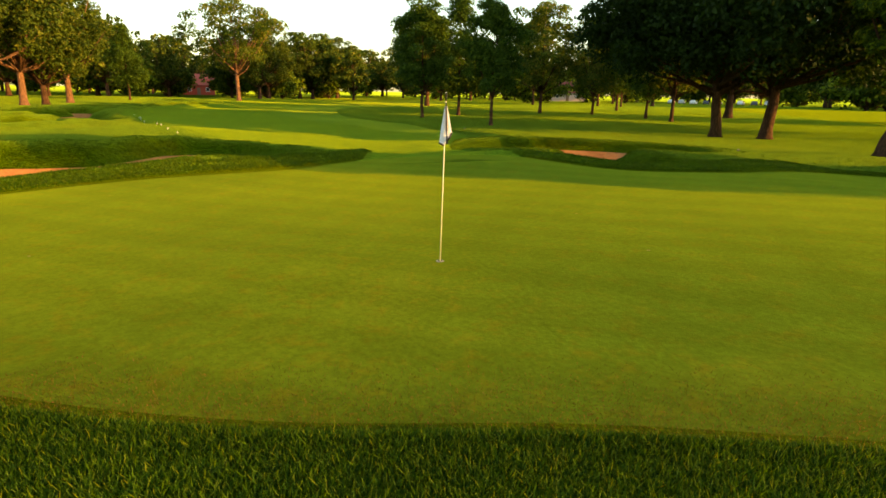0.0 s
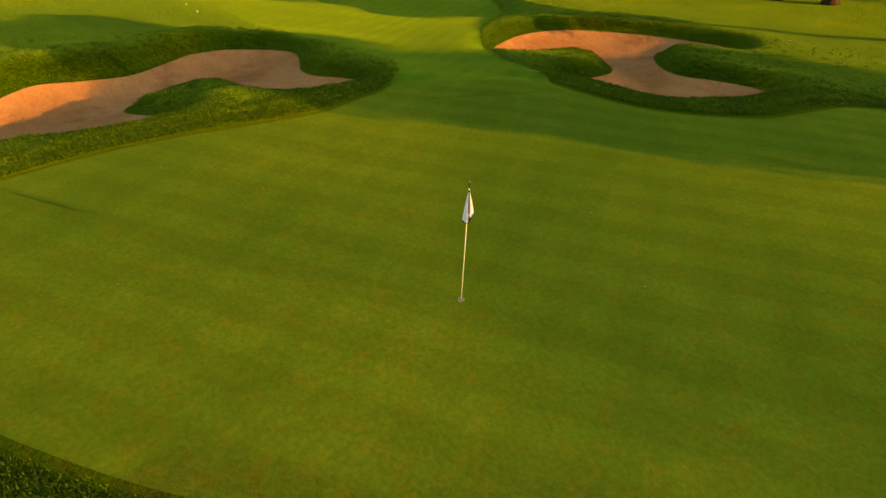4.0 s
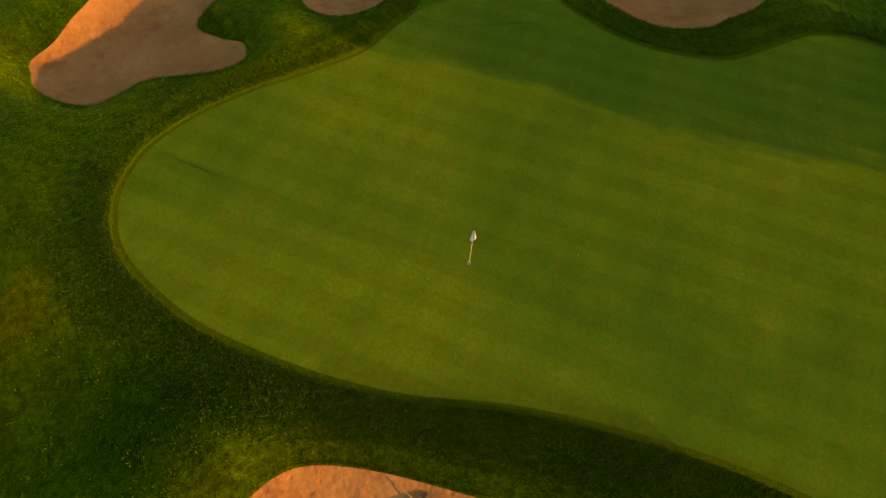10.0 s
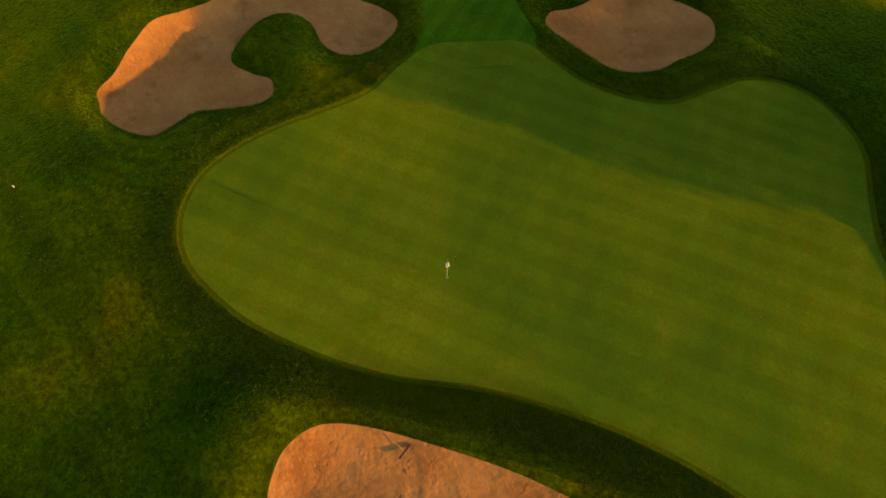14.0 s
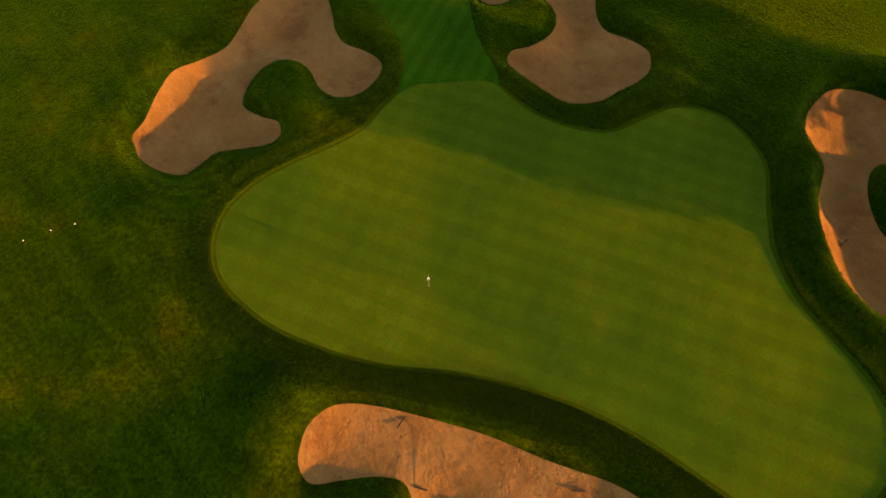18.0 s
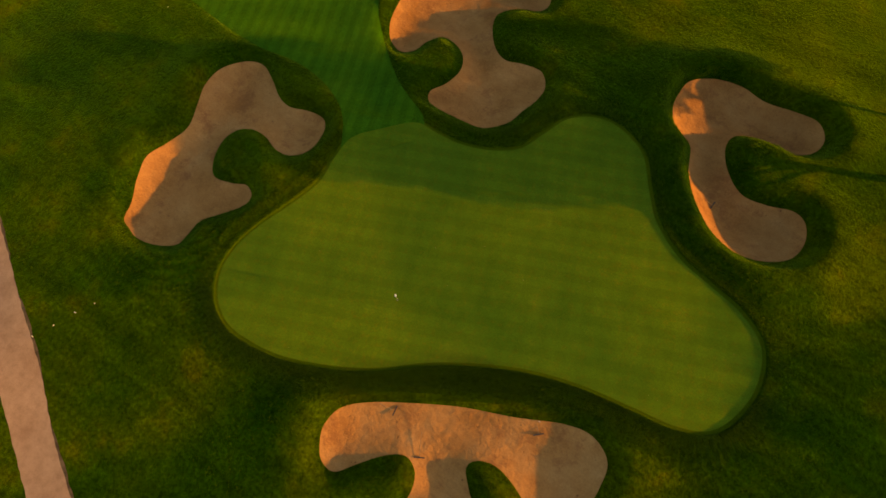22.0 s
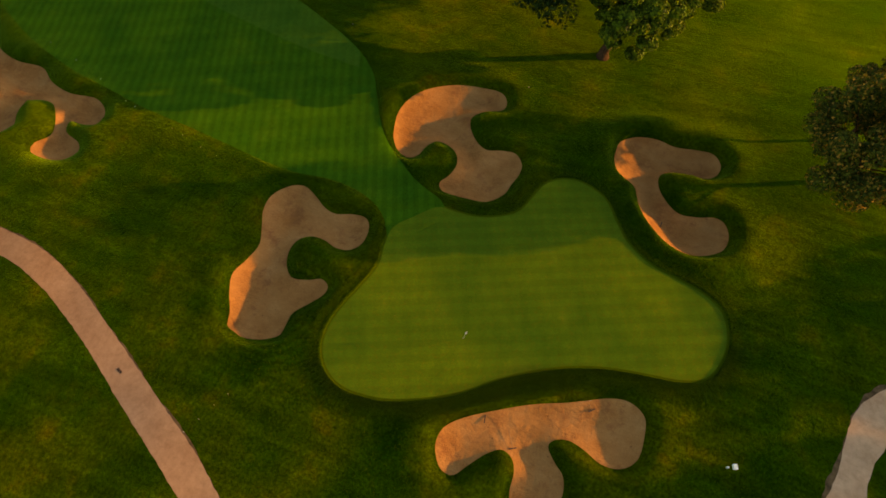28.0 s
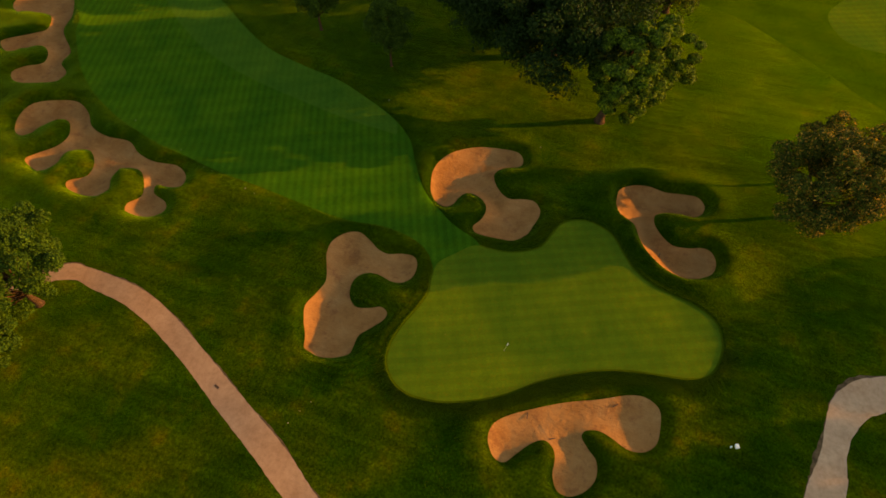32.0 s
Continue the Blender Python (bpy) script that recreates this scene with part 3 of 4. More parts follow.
def build_ground():
    core, mid, wide = (-24, 22, -13, 30), (-95, 55, -35, 85), (-320, 320, -280, 360)
    pts = [grid(*core, 0.5, 1), outside_box(grid(*mid, 1.3, 2), *core), outside_box(grid(*wide, 8, 3), *mid)]
    ring = [(math.cos(a) * r, math.sin(a) * r) for r in (600, 1100, 2200, 4000) for a in np.linspace(0, 6.283, 48, endpoint=False)]
    pts.append(np.array(ring))
    free = np.concatenate(pts)
    edges, verts, at = [], [], 0
    for n, line in enumerate([green_line, fringe_line, *bunker_lines, fair_line, fair_light, path_west, path_east, soil_west, soil_east, fair_two, green_two]):
        verts.append(line)
        k = len(line)
        edges += [(at + i, at + (i + 1) % k) for i in range(k)]
        at += k
    for n, line in enumerate(bunker_lines):
        for w in ((-0.1, -0.3, -0.6, -1.0, 0.1, 0.25, 0.45, 0.7, 1.0) if n < 4 else (-0.25, -0.8, 0.4)):
            loop = offset_loop(line, w)
            verts.append(loop[np.abs(away(line, loop, 2.0) - w) < 0.04])
    near = np.zeros(len(free), bool)
    for line in bunker_lines[:4]:
        near |= np.abs(away(line, free, 2.0)) < 1.15
    near |= np.abs(away(green_line, free, 3.0) - 0.4) < 0.75
    verts += [offset_loop(green_line, w) for w in (-0.25, 0.13, 0.17, 0.24, 0.3, 0.36, 0.6, 0.95)]
    verts.append(free[~near])
    every = np.concatenate(verts)
    v2, _, faces, *_ = geometry.delaunay_2d_cdt([Vector(p) for p in every], edges, [], 0, 1e-4, False)
    q = np.array([tuple(v) for v in v2])
    tri = np.array(faces)
    mid_p = q[tri].mean(1)
    kind = np.zeros(len(tri), int)
    zones = [(fair_two, 6), (green_two, 7), (fringe_line, 2), (fair_line, 5), (fair_light, 8), (soil_west, 9), (soil_east, 9), (path_west, 3), (path_east, 4), (green_line, 1)]
    for line, k in zones:
        kind[inside(line, mid_p)] = k
    for n, line in enumerate(bunker_lines):
        kind[inside(line, mid_p)] = 10 + n
    z = heights(q)
    place = np.column_stack([q, z])
    made = {}
    names = {0: ("ground", M_ROUGH, "rough mown grass round the green and under the trees", "grass"),
             1: ("putting_green", M_GREEN, "smooth olive-green putting green with faint mowing stripes", "putting green"),
             2: ("collar", M_FRINGE, "slightly longer yellowish collar of turf round the green", "grass"),
             3: ("path", M_PATH, "pinkish concrete cart path winding through the grass", "path"),
             4: ("path", M_PALE_PATH, "pale concrete cart path dappled by tree shade", "path"),
             9: ("verge", M_SOIL, "ragged bare brown soil along the path edge", "soil"),
             5: ("fairway", M_FAIR, "bright green fairway mown in a fine chequer", "fairway"),
             8: ("fairway", M_FAIR_LIGHT, "paler strip of fairway mown the other way", "fairway"),
             6: ("fairway", M_FAIR_FAR, "pale green neighbouring fairway beyond the trees", "fairway"),
             7: ("putting_green", M_GREEN, "pale putting green of the neighbouring hole", "putting green")}
    for n in range(len(bunker_lines)):
        names[10 + n] = ("sand_bunker", M_SAND, BUNKER_LABELS[n], "sand bunker")
    for k, (name, mat, label, cat) in names.items():
        mine = tri[kind == k]
        if not len(mine):
            continue
        used, back = np.unique(mine, return_inverse=True)
        me = bpy.data.meshes.new(name)
        me.from_pydata(place[used].tolist(), [], back.reshape(-1, 3).tolist())
        me.shade_smooth()
        me.materials.append(mat)
        made[k] = tagged(new(name, me), label, cat, "sand bunkers" if k >= 10 else "", "structure")
    return made


BUNKER_LABELS = ("kidney-shaped bunker of pinkish sand beside the green", "winding bunker of orange sand beside the fairway end",
                 "hook-shaped bunker of reddish sand beside the green", "three-lobed bunker of orange raked sand behind the green",
                 "long bunker with four sand fingers beside the fairway", "far bunker with three sand fingers beside the fairway")
ground = build_ground()


def z_at(x, y):
    return float(heights(np.array([[x, y]], float))[0])


# ---- helpers for things ----
def mesh_of(name, bm, mat):
    me = bpy.data.meshes.new(name)
    bm.to_mesh(me)
    bm.free()
    me.materials.append(mat)
    return me


def part(name, bm, mat, parent, label=""):
    ob = new(name, mesh_of(name, bm, mat))
    ob.parent = parent
    return tagged(ob, label)


def thing(name, x, y, z, label, category, group="", turn=0.0):
    ob = new(name)
    ob.empty_display_size = 0.2
    ob.matrix_world = pose(x, y, z, 0, 0, turn)
    return tagged(ob, label, category, group)


def tube(bm, points, radii, sides=8):
    """A bent, tapered tube through the points."""
    rings = []
    for i, (p, r) in enumerate(zip(points, radii)):
        a = Vector(points[max(i - 1, 0)])
        b = Vector(points[min(i + 1, len(points) - 1)])
        q = Vector((0, 0, 1)).rotation_difference(b - a) if (b - a).length > 1e-6 else Matrix.Identity(3).to_quaternion()
        rings.append([bm.verts.new(Vector(p) + q @ Vector((r * math.cos(k * 2 * math.pi / sides), r * math.sin(k * 2 * math.pi / sides), 0))) for k in range(sides)])
    for a, b in zip(rings, rings[1:]):
        for k in range(sides):
            f = bm.faces.new((a[k], a[(k + 1) % sides], b[(k + 1) % sides], b[k]))
            f.smooth = True
    bm.faces.new(rings[0][::-1])
    bm.faces.new(rings[-1])


def box(bm, x0, x1, y0, y1, z0, z1, bevel=0.0):
    made = bmesh.ops.create_cube(bm, size=1.0)["verts"]
    for v in made:
        v.co = Vector(((x0 + x1) / 2 + v.co.x * (x1 - x0), (y0 + y1) / 2 + v.co.y * (y1 - y0), (z0 + z1) / 2 + v.co.z * (z1 - z0)))
    if bevel:
        bmesh.ops.bevel(bm, geom=list({e for v in made for e in v.link_edges}), offset=bevel, segments=2, affect="EDGES")


# ---- trees ----
def leaf_mesh(name, centres, radii, count, size, mat, seed, flat=0.75):
    """Many small leaves on the skins of clumps: bent quads that share no corner."""
    r = np.random.RandomState(seed)
    w = radii ** 2
    pick = r.choice(len(centres), count, p=w / w.sum())
    d = r.normal(size=(count, 3))
    d /= np.linalg.norm(d, axis=1)[:, None]
    d[:, 2] = np.where(r.rand(count) < 0.55, np.abs(d[:, 2]), d[:, 2])
    rad = radii[pick] * (1 - 0.45 * r.rand(count) ** 2)
    c = centres[pick] + d * rad[:, None] * np.array([1, 1, flat])
    nrm = d + r.normal(size=(count, 3)) * 0.55 + np.array([0, 0, 0.25])
    nrm /= np.linalg.norm(nrm, axis=1)[:, None]
    ref = r.normal(size=(count, 3))
    u = np.cross(nrm, ref)
    u /= np.linalg.norm(u, axis=1)[:, None]
    v = np.cross(nrm, u)
    s = size * r.uniform(0.6, 1.3, count)[:, None]
    bend = nrm * s * 0.25
    quad = np.stack([c - u * s, c - v * s * 0.6 + bend, c + u * s, c + v * s * 0.6 + bend], 1).reshape(-1, 3)
    me = bpy.data.meshes.new(name)
    me.from_pydata(quad.tolist(), [], np.arange(4 * count).reshape(-1, 4).tolist())
    me.materials.append(mat)
    return me


def tree(x, y, height, spread, trunk_r, seed, leaves, size, mat, label, bole=0.28, lean=(0, 0), clumps=34, shape="round", group="trees", squash=0.8, clump=(0.1, 0.22), skirt=0.9, bark=M_BARK):
    """A tapered trunk with limbs, and a crown of leaves on many uneven clumps."""
    r = np.random.RandomState(seed)
    root = thing("tree", x, y, z_at(x, y) - 0.12, label, "tree", group)
    bm = bmesh.new()
    top = np.array([lean[0], lean[1], height * 0.82])
    fork = np.array([lean[0] * bole * 0.9, lean[1] * bole * 0.9, height * bole])
    mids = [np.array([0, 0, 0.0]), np.array([0, 0, 0.3]), np.array([0, 0, 0.9]), fork * 0.6 + r.normal(size=3) * 0.05, fork]
    tube(bm, mids, [trunk_r * 1.75, trunk_r * 1.28, trunk_r * 1.06, trunk_r * 0.9, trunk_r * 0.8], 12)
    low = height * bole * skirt
    crown_c = np.array([lean[0], lean[1], (low + height) / 2])
    half = (height - low) / 2
    lobes = [(r.uniform(0, 6.28), r.uniform(0.1, 0.28), k) for k in (2, 3, 5)]
    cs, rs = [], []
    while len(cs) < clumps:
        a = r.uniform(0, 6.28)
        out = 1 + sum(m * math.sin(k * a + p) for p, m, k in lobes)
        if shape == "cone":
            h = r.rand() ** 1.15
            wide = spread * (1 - h) ** 0.75 * min(1, 0.45 + 2.2 * h) + 0.2
            c = np.array([lean[0], lean[1], low + (height * 0.96 - low) * h])
            c[:2] += wide * math.sqrt(r.uniform(0.1, 1)) * 0.85 * np.array([math.cos(a), math.sin(a)])
            rad = 0.25 + spread * r.uniform(0.13, 0.26) * (1.1 - 0.6 * h)
        else:
            v = r.uniform(-1, 1)
            u = r.uniform(0.35, 1.0) ** 0.5
            w = math.sqrt(1 - v * v * (0.75 if v < 0 else 1.0))
            c = crown_c + u * np.array([spread * out * w * math.cos(a), spread * out * w * math.sin(a), half * v]) * 0.88
            rad = spread * r.uniform(*clump)
        cs.append(c)
        rs.append(rad)
    for k in range(0, clumps, max(2, clumps // 22)):
        c = cs[k]
        start = fork * r.uniform(0.75, 1.0) if shape != "cone" else np.array([lean[0] * 0.5, lean[1] * 0.5, c[2] * 0.85])
        bend = (start + c) / 2 + np.array([0, 0, -0.04 * height * r.rand()])
        rad = trunk_r * (0.38 if shape != "cone" else 0.2)
        tube(bm, [start, bend, c], [rad, rad * 0.55, rad * 0.15], 6)
    tube(bm, [fork, (fork + top) / 2, top], [trunk_r * 0.8, trunk_r * 0.45, trunk_r * 0.1], 8)
    part("trunk", bm, bark, root)
    ob = new("crown", leaf_mesh("crown", np.array(cs), np.array(rs), leaves, size, mat, seed + 7, squash))
    ob.parent = root
    return root


tree(3.0, 34.0, 14.5, 5.7, 0.46, 11, 52000, 0.17, M_OAK, "broad oak with heavy green foliage standing near the bunkers", 0.26, (2.3, -0.5), 150, clump=(0.09, 0.18), skirt=0.85, squash=0.6)
tree(25.5, 25.0, 12.6, 6.2, 0.24, 12, 52000, 0.13, M_RUST, "leaning tree with rust-tipped leaves on the open rough", 0.24, (0.1, -1.9), 150, clump=(0.1, 0.2), skirt=0.95)
tree(26.2, 30.4, 7.8, 3.8, 0.17, 62, 20000, 0.11, M_RUST, "smaller rusty-leaved tree close behind the leaning one", 0.44, (0.2, 0.3), 120, clump=(0.1, 0.19), skirt=0.95)
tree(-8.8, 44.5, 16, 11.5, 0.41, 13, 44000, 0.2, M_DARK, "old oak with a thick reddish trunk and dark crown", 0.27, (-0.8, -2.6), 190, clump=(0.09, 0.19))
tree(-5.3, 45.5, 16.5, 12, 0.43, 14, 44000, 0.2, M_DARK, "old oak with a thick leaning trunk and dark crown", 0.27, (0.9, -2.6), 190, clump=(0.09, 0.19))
tree(-25.4, 35.8, 11.2, 2.5, 0.14, 15, 24000, 0.12, M_YOUNG, "young dark green tree with a narrow crown on the rough", 0.26, (0, 0), 110, clump=(0.18, 0.34))
tree(-38.1, 40.3, 12.8, 3.4, 0.16, 16, 26000, 0.13, M_YOUNG, "young dark green tree with a tall crown on the rough", 0.22, (0, 0), 120, clump=(0.16, 0.3))
tree(-43.3, -9.4, 11, 6.0, 0.3, 17, 40000, 0.13, M_YOUNG, "broad tree with dark green leaves overhanging the cart path", 0.22, (0, 0), 150, clump=(0.09, 0.18))
tree(-43.0, -15.2, 8.5, 4.2, 0.2, 63, 20000, 0.13, M_YOUNG, "smaller leafy green tree on the near side of the cart path", 0.2, (0, 0), 110, clump=(0.1, 0.2))
tree(-15.1, -21.0, 3.0, 1.3, 0.06, 19, 5000, 0.08, M_PALE, "small leafy sapling beside the cart path", 0.2, (0, 0), 40)

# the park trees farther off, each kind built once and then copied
KINDS = [tree(-98.0, 23.5, 20, 8.5, 0.45, 21, 19000, 0.22, M_PARK, "old oak with a sunlit reddish trunk beyond the bunkers", 0.26, (0.8, 0), 120, bark=M_BARK_SUNLIT),
         tree(-100.2, 53.3, 20, 9.5, 0.4, 22, 17000, 0.23, M_PALE, "tall spreading oak with a bright sunlit trunk beyond the fairway", 0.3, (-1.5, 0.8), 110, bark=M_BARK_SUNLIT),
         tree(-128.0, 87.0, 18, 8.0, 0.45, 23, 17000, 0.22, M_PARK, "dark rounded oak beyond the fairway", 0.2, (0, 0), 120),
         tree(-39.9, 67.9, 16, 5.8, 0.22, 24, 14000, 0.19, M_PALE, "slim park tree with a light green crown", 0.22, (0, 0), 110, clump=(0.1, 0.24)),
         tree(-40.5, 49.5, 14.5, 5.2, 0.19, 25, 15000, 0.17, M_YOUNG, "slim dark park tree with low branches", 0.22, (0, 0), 110, "cone")]
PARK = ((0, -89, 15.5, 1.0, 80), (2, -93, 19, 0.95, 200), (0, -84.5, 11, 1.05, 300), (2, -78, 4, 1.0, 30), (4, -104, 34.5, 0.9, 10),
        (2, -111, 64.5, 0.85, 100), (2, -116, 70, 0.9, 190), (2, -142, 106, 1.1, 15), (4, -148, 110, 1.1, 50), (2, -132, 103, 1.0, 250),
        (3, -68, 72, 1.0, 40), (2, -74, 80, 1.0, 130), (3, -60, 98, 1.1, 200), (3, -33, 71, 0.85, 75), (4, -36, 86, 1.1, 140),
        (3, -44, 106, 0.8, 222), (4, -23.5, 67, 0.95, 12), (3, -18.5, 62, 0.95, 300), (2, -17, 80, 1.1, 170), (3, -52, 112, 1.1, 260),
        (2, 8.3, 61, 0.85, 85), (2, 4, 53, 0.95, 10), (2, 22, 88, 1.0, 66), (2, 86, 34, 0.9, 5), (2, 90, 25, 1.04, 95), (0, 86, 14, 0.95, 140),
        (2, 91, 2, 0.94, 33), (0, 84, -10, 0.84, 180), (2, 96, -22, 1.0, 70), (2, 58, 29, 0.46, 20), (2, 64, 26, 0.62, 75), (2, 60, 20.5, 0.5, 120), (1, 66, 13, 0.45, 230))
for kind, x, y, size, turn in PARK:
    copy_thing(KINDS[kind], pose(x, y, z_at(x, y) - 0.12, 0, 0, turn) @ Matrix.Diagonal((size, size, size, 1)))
FAR = [tree(-135.0, 45.0, 9, 6.5, 0.25, 26, 3000, 0.46, M_OAK, "low leafy tree in the wood behind the course", 0.05, (0, 0), 70, group="far wood", clump=(0.14, 0.28)),
       tree(-150.0, 62.0, 17, 7.5, 0.4, 27, 4200, 0.46, M_PARK, "tall dark tree in the wood behind the course", 0.18, (0, 0), 80, group="far wood", clump=(0.12, 0.25)),
       tree(-158.0, 30.0, 15, 6.5, 0.35, 28, 3000, 0.5, M_PALE, "light green tree in the wood behind the course", 0.18, (0, 0), 80, group="far wood", clump=(0.12, 0.25))]
for x, y in ((-140.5, 73.7), (-147.5, 59.3), (-75, 156.4), (-89, 148.8)):
    copy_thing(FAR[0], pose(x, y, z_at(x, y) - 0.12, 0, 0, x * 7))
GAPS = (math.atan2(0.434, -0.901), math.atan2(0.951, -0.31), math.atan2(0.975, -0.224), math.atan2(0.965, -0.265), math.atan2(0.875, -0.484), math.atan2(0.676, -0.737))
for k in range(190):
    a = radians(75 + 0.72 * k + random.uniform(-1, 1)) if k < 160 else radians(190 + 7.5 * (k - 160) + random.uniform(-3, 3))
    dist = random.uniform(140, 250) if min(abs(a - g) for g in GAPS) > 0.035 else random.uniform(225, 260)
    x, y = 4.6 + dist * math.cos(a), -5.2 + dist * math.sin(a)
    s = random.uniform(0.75, 1.15)
    copy_thing(FAR[random.choice((0, 0, 1, 1, 2))], pose(x, y, z_at(x, y) - 0.12, 0, 0, random.uniform(0, 360)) @ Matrix.Diagonal((s, s, s, 1)))


# ---- grass that can be told apart ----
def blades(name, q, tall, wide, mat, label, seed, tuft=1, bunch=0.04):
    """Single blades of grass, each a thin bent wedge standing on the ground at one of the places."""
    r = np.random.RandomState(seed)
    q = np.repeat(q, tuft, 0)
    n = len(q)
    z = np.repeat(heights(q[::tuft]), tuft)
    if tuft > 1:
        q = q + r.normal(size=q.shape) * bunch
    a = r.uniform(0, 6.283, n)
    h = tall * r.uniform(0.5, 1.25, n)
    lean = r.normal(size=(n, 2)) * h[:, None] * 0.45
    side = np.column_stack([np.cos(a), np.sin(a)]) * wide * r.uniform(0.7, 1.3, n)[:, None]
    base = np.column_stack([q, z - 0.01])
    left, right, tip = base.copy(), base.copy(), base.copy()
    left[:, :2] -= side
    right[:, :2] += side
    tip[:, :2] += lean
    tip[:, 2] += h
    v = np.stack([left, right, tip], 1).reshape(-1, 3)
    me = bpy.data.meshes.new(name)
    me.from_pydata(v.tolist(), [], np.arange(3 * n).reshape(-1, 3).tolist())
    me.materials.append(mat)
    return tagged(new(name, me), label, "grass", kind="stuff")


def along(line, count, near, spread, seed, far=9.0):
    """Places beside an outline, thinning out away from it."""
    r = np.random.RandomState(seed)
    ends = np.roll(line, -1, 0)
    size = np.linalg.norm(ends - line, axis=1)
    k = r.choice(len(line), count, p=size / size.sum())
    p = line[k] + (ends[k] - line[k]) * r.rand(count)[:, None]
    d = r.exponential(spread, count)
    d = near + np.where(d > far, far * r.rand(count), d)
    t = (np.roll(line, -3, 0) - np.roll(line, 3, 0))[k]
    t /= np.linalg.norm(t, axis=1)[:, None] + 1e-9
    area = (line[:, 0] * np.roll(line[:, 1], -1) - line[:, 1] * np.roll(line[:, 0], -1)).sum()
    return p + np.stack([t[:, 1], -t[:, 0]], 1) * (d * (1 if area > 0 else -1))[:, None]


def on_rough(q):
    ok = ~inside(fringe_line, q)
    for line in (fair_line[::2], path_west[::4], path_east[::4], *bunker_lines):
        ok[ok] = ~inside(line, q[ok])
    return q[ok]


M_DRY = leaf_material("dry_blades", (0.055, 0.062, 0.005), (0.105, 0.08, 0.014), (0.26, 0.11, 0.04))
M_LEAFY = leaf_material("leafy_blades", (0.006, 0.026, 0.001), (0.04, 0.098, 0.005), (0.15, 0.22, 0.025))
M_BLADE = leaf_material("grass_blades", (0.018, 0.056, 0.0015), (0.062, 0.12, 0.0035), (0.15, 0.165, 0.01))
r = np.random.RandomState(5)
near_back = lambda q: (q[:, 0] > 0.2) & (q[:, 0] < 7.8) & (q[:, 1] < q[:, 0] * 0.4 - 2.0)
q = along(green_line, 1300000, 0.18, 0.8, 8, 1.8)
q = on_rough(q[near_back(q)])
blades("grass", q[::7], 0.075, 0.0058, M_BLADE, "longer pale blades in the rough at the back of the green", 15)
blades("grass", q, 0.05, 0.006, M_LEAFY, "thick leafy rough grass at the back of the green", 5)
q = np.column_stack([r.uniform(-0.5, 8.5, 420000), r.uniform(-6, 0, 420000)])
q = q[inside(offset_loop(green_line, 0.3)[::2], q)]
d = -away(green_line, q, 1.0)
q = q[r.rand(len(q)) < np.clip(1.0 - d / 1.0, 0, 1) ** 1.5]
blades("grass", q, 0.026, 0.003, M_DRY, "short browned grass on the collar", 7)
on_south = lambda q: q[:, 1] < 0.42 * q[:, 0] - 1.5
q = along(green_line, 420000, 0.19, 0.7, 31, 1.7)
q = on_rough(q[on_south(q) & ~near_back(q)])
blades("grass", q, 0.06, 0.0085, M_LEAFY, "lush dark rough grass along the low side of the green", 32)
q = [along(green_line, 150000, 0.2, 0.8, 9, 5.0)]
for k in range(4):
    q.append(along(bunker_lines[k], 34000, 0.03, 0.7, 20 + k, 3.0))
q.append(np.column_stack([r.uniform(-26, 24, 60000), r.uniform(-15, 31, 60000)]))
q = np.concatenate(q)
q = q[~(near_back(q) & (q[:, 1] > -6.0))]
blades("grass", on_rough(q), 0.04, 0.0085, M_BLADE, "tufted rough grass round the green and bunkers", 6, 2)
q = [along(green_line, 5200, 0.3, 0.9, 33, 4.0), np.column_stack([r.uniform(-24, 22, 3000), r.uniform(-13, 29, 3000)])]
for k in range(4):
    q.append(along(bunker_lines[k], 700, 0.15, 0.8, 34 + k, 3.0))
q = on_rough(np.concatenate(q))
blades("grass", q[~near_back(q)], 0.065, 0.011, M_BLADE, "coarse tufts standing out of the rough round the green", 35, 16, 0.065)


# ---- flagstick and cup ----
def ring(bm, r0, r1, z0, z1, sides=24):
    loops = [[bm.verts.new((r * math.cos(k * 2 * math.pi / sides), r * math.sin(k * 2 * math.pi / sides), z)) for k in range(sides)]
             for r, z in ((r0, z0), (r0, z1), (r1, z1), (r1, z0))]
    for a, b in zip(loops, loops[1:] + loops[:1]):
        for k in range(sides):
            bm.faces.new((a[k], a[(k + 1) % sides], b[(k + 1) % sides], b[k]))


M_GREY = plain("grey_plastic", (0.3, 0.29, 0.26), 0.6)
M_POLE = plain("pale_yellow_pole", (0.82, 0.78, 0.55), 0.35, 0.5)
M_CLOTH = plain("white_flag_cloth", (0.86, 0.86, 0.88), 0.9, 0.1)
z0 = z_at(0, 0)
cup = thing("hole_cup", 0, 0, z0, "pale-rimmed golf hole cut in the green", "golf hole")
bm = bmesh.new()
ring(bm, 0.036, 0.049, -0.1, 0.004)
part("rim", bm, M_GREY, cup)
bm = bmesh.new()
bmesh.ops.create_circle(bm, cap_ends=True, radius=0.036, segments=24)
bmesh.ops.translate(bm, verts=bm.verts, vec=(0, 0, 0.004))
part("hole", bm, M_BLACK, cup, "dark open hole")
stick = thing("flagstick", 0, 0, z0 - 0.02, "pale yellow flagstick with a limp white flag in the hole", "flagstick")
TOP = Vector((0.21, -0.18, 2.15))
bm = bmesh.new()
tube(bm, [(0, 0, 0), TOP * 0.5, TOP], [0.006, 0.0055, 0.005], 10)
part("pole", bm, M_POLE, stick)
bm = bmesh.new()
tube(bm, [TOP * 0.955, TOP * 0.99, TOP * 1.0], [0.009, 0.009, 0.004], 10)
part("cap", bm, M_BLACK, stick, "black tip")
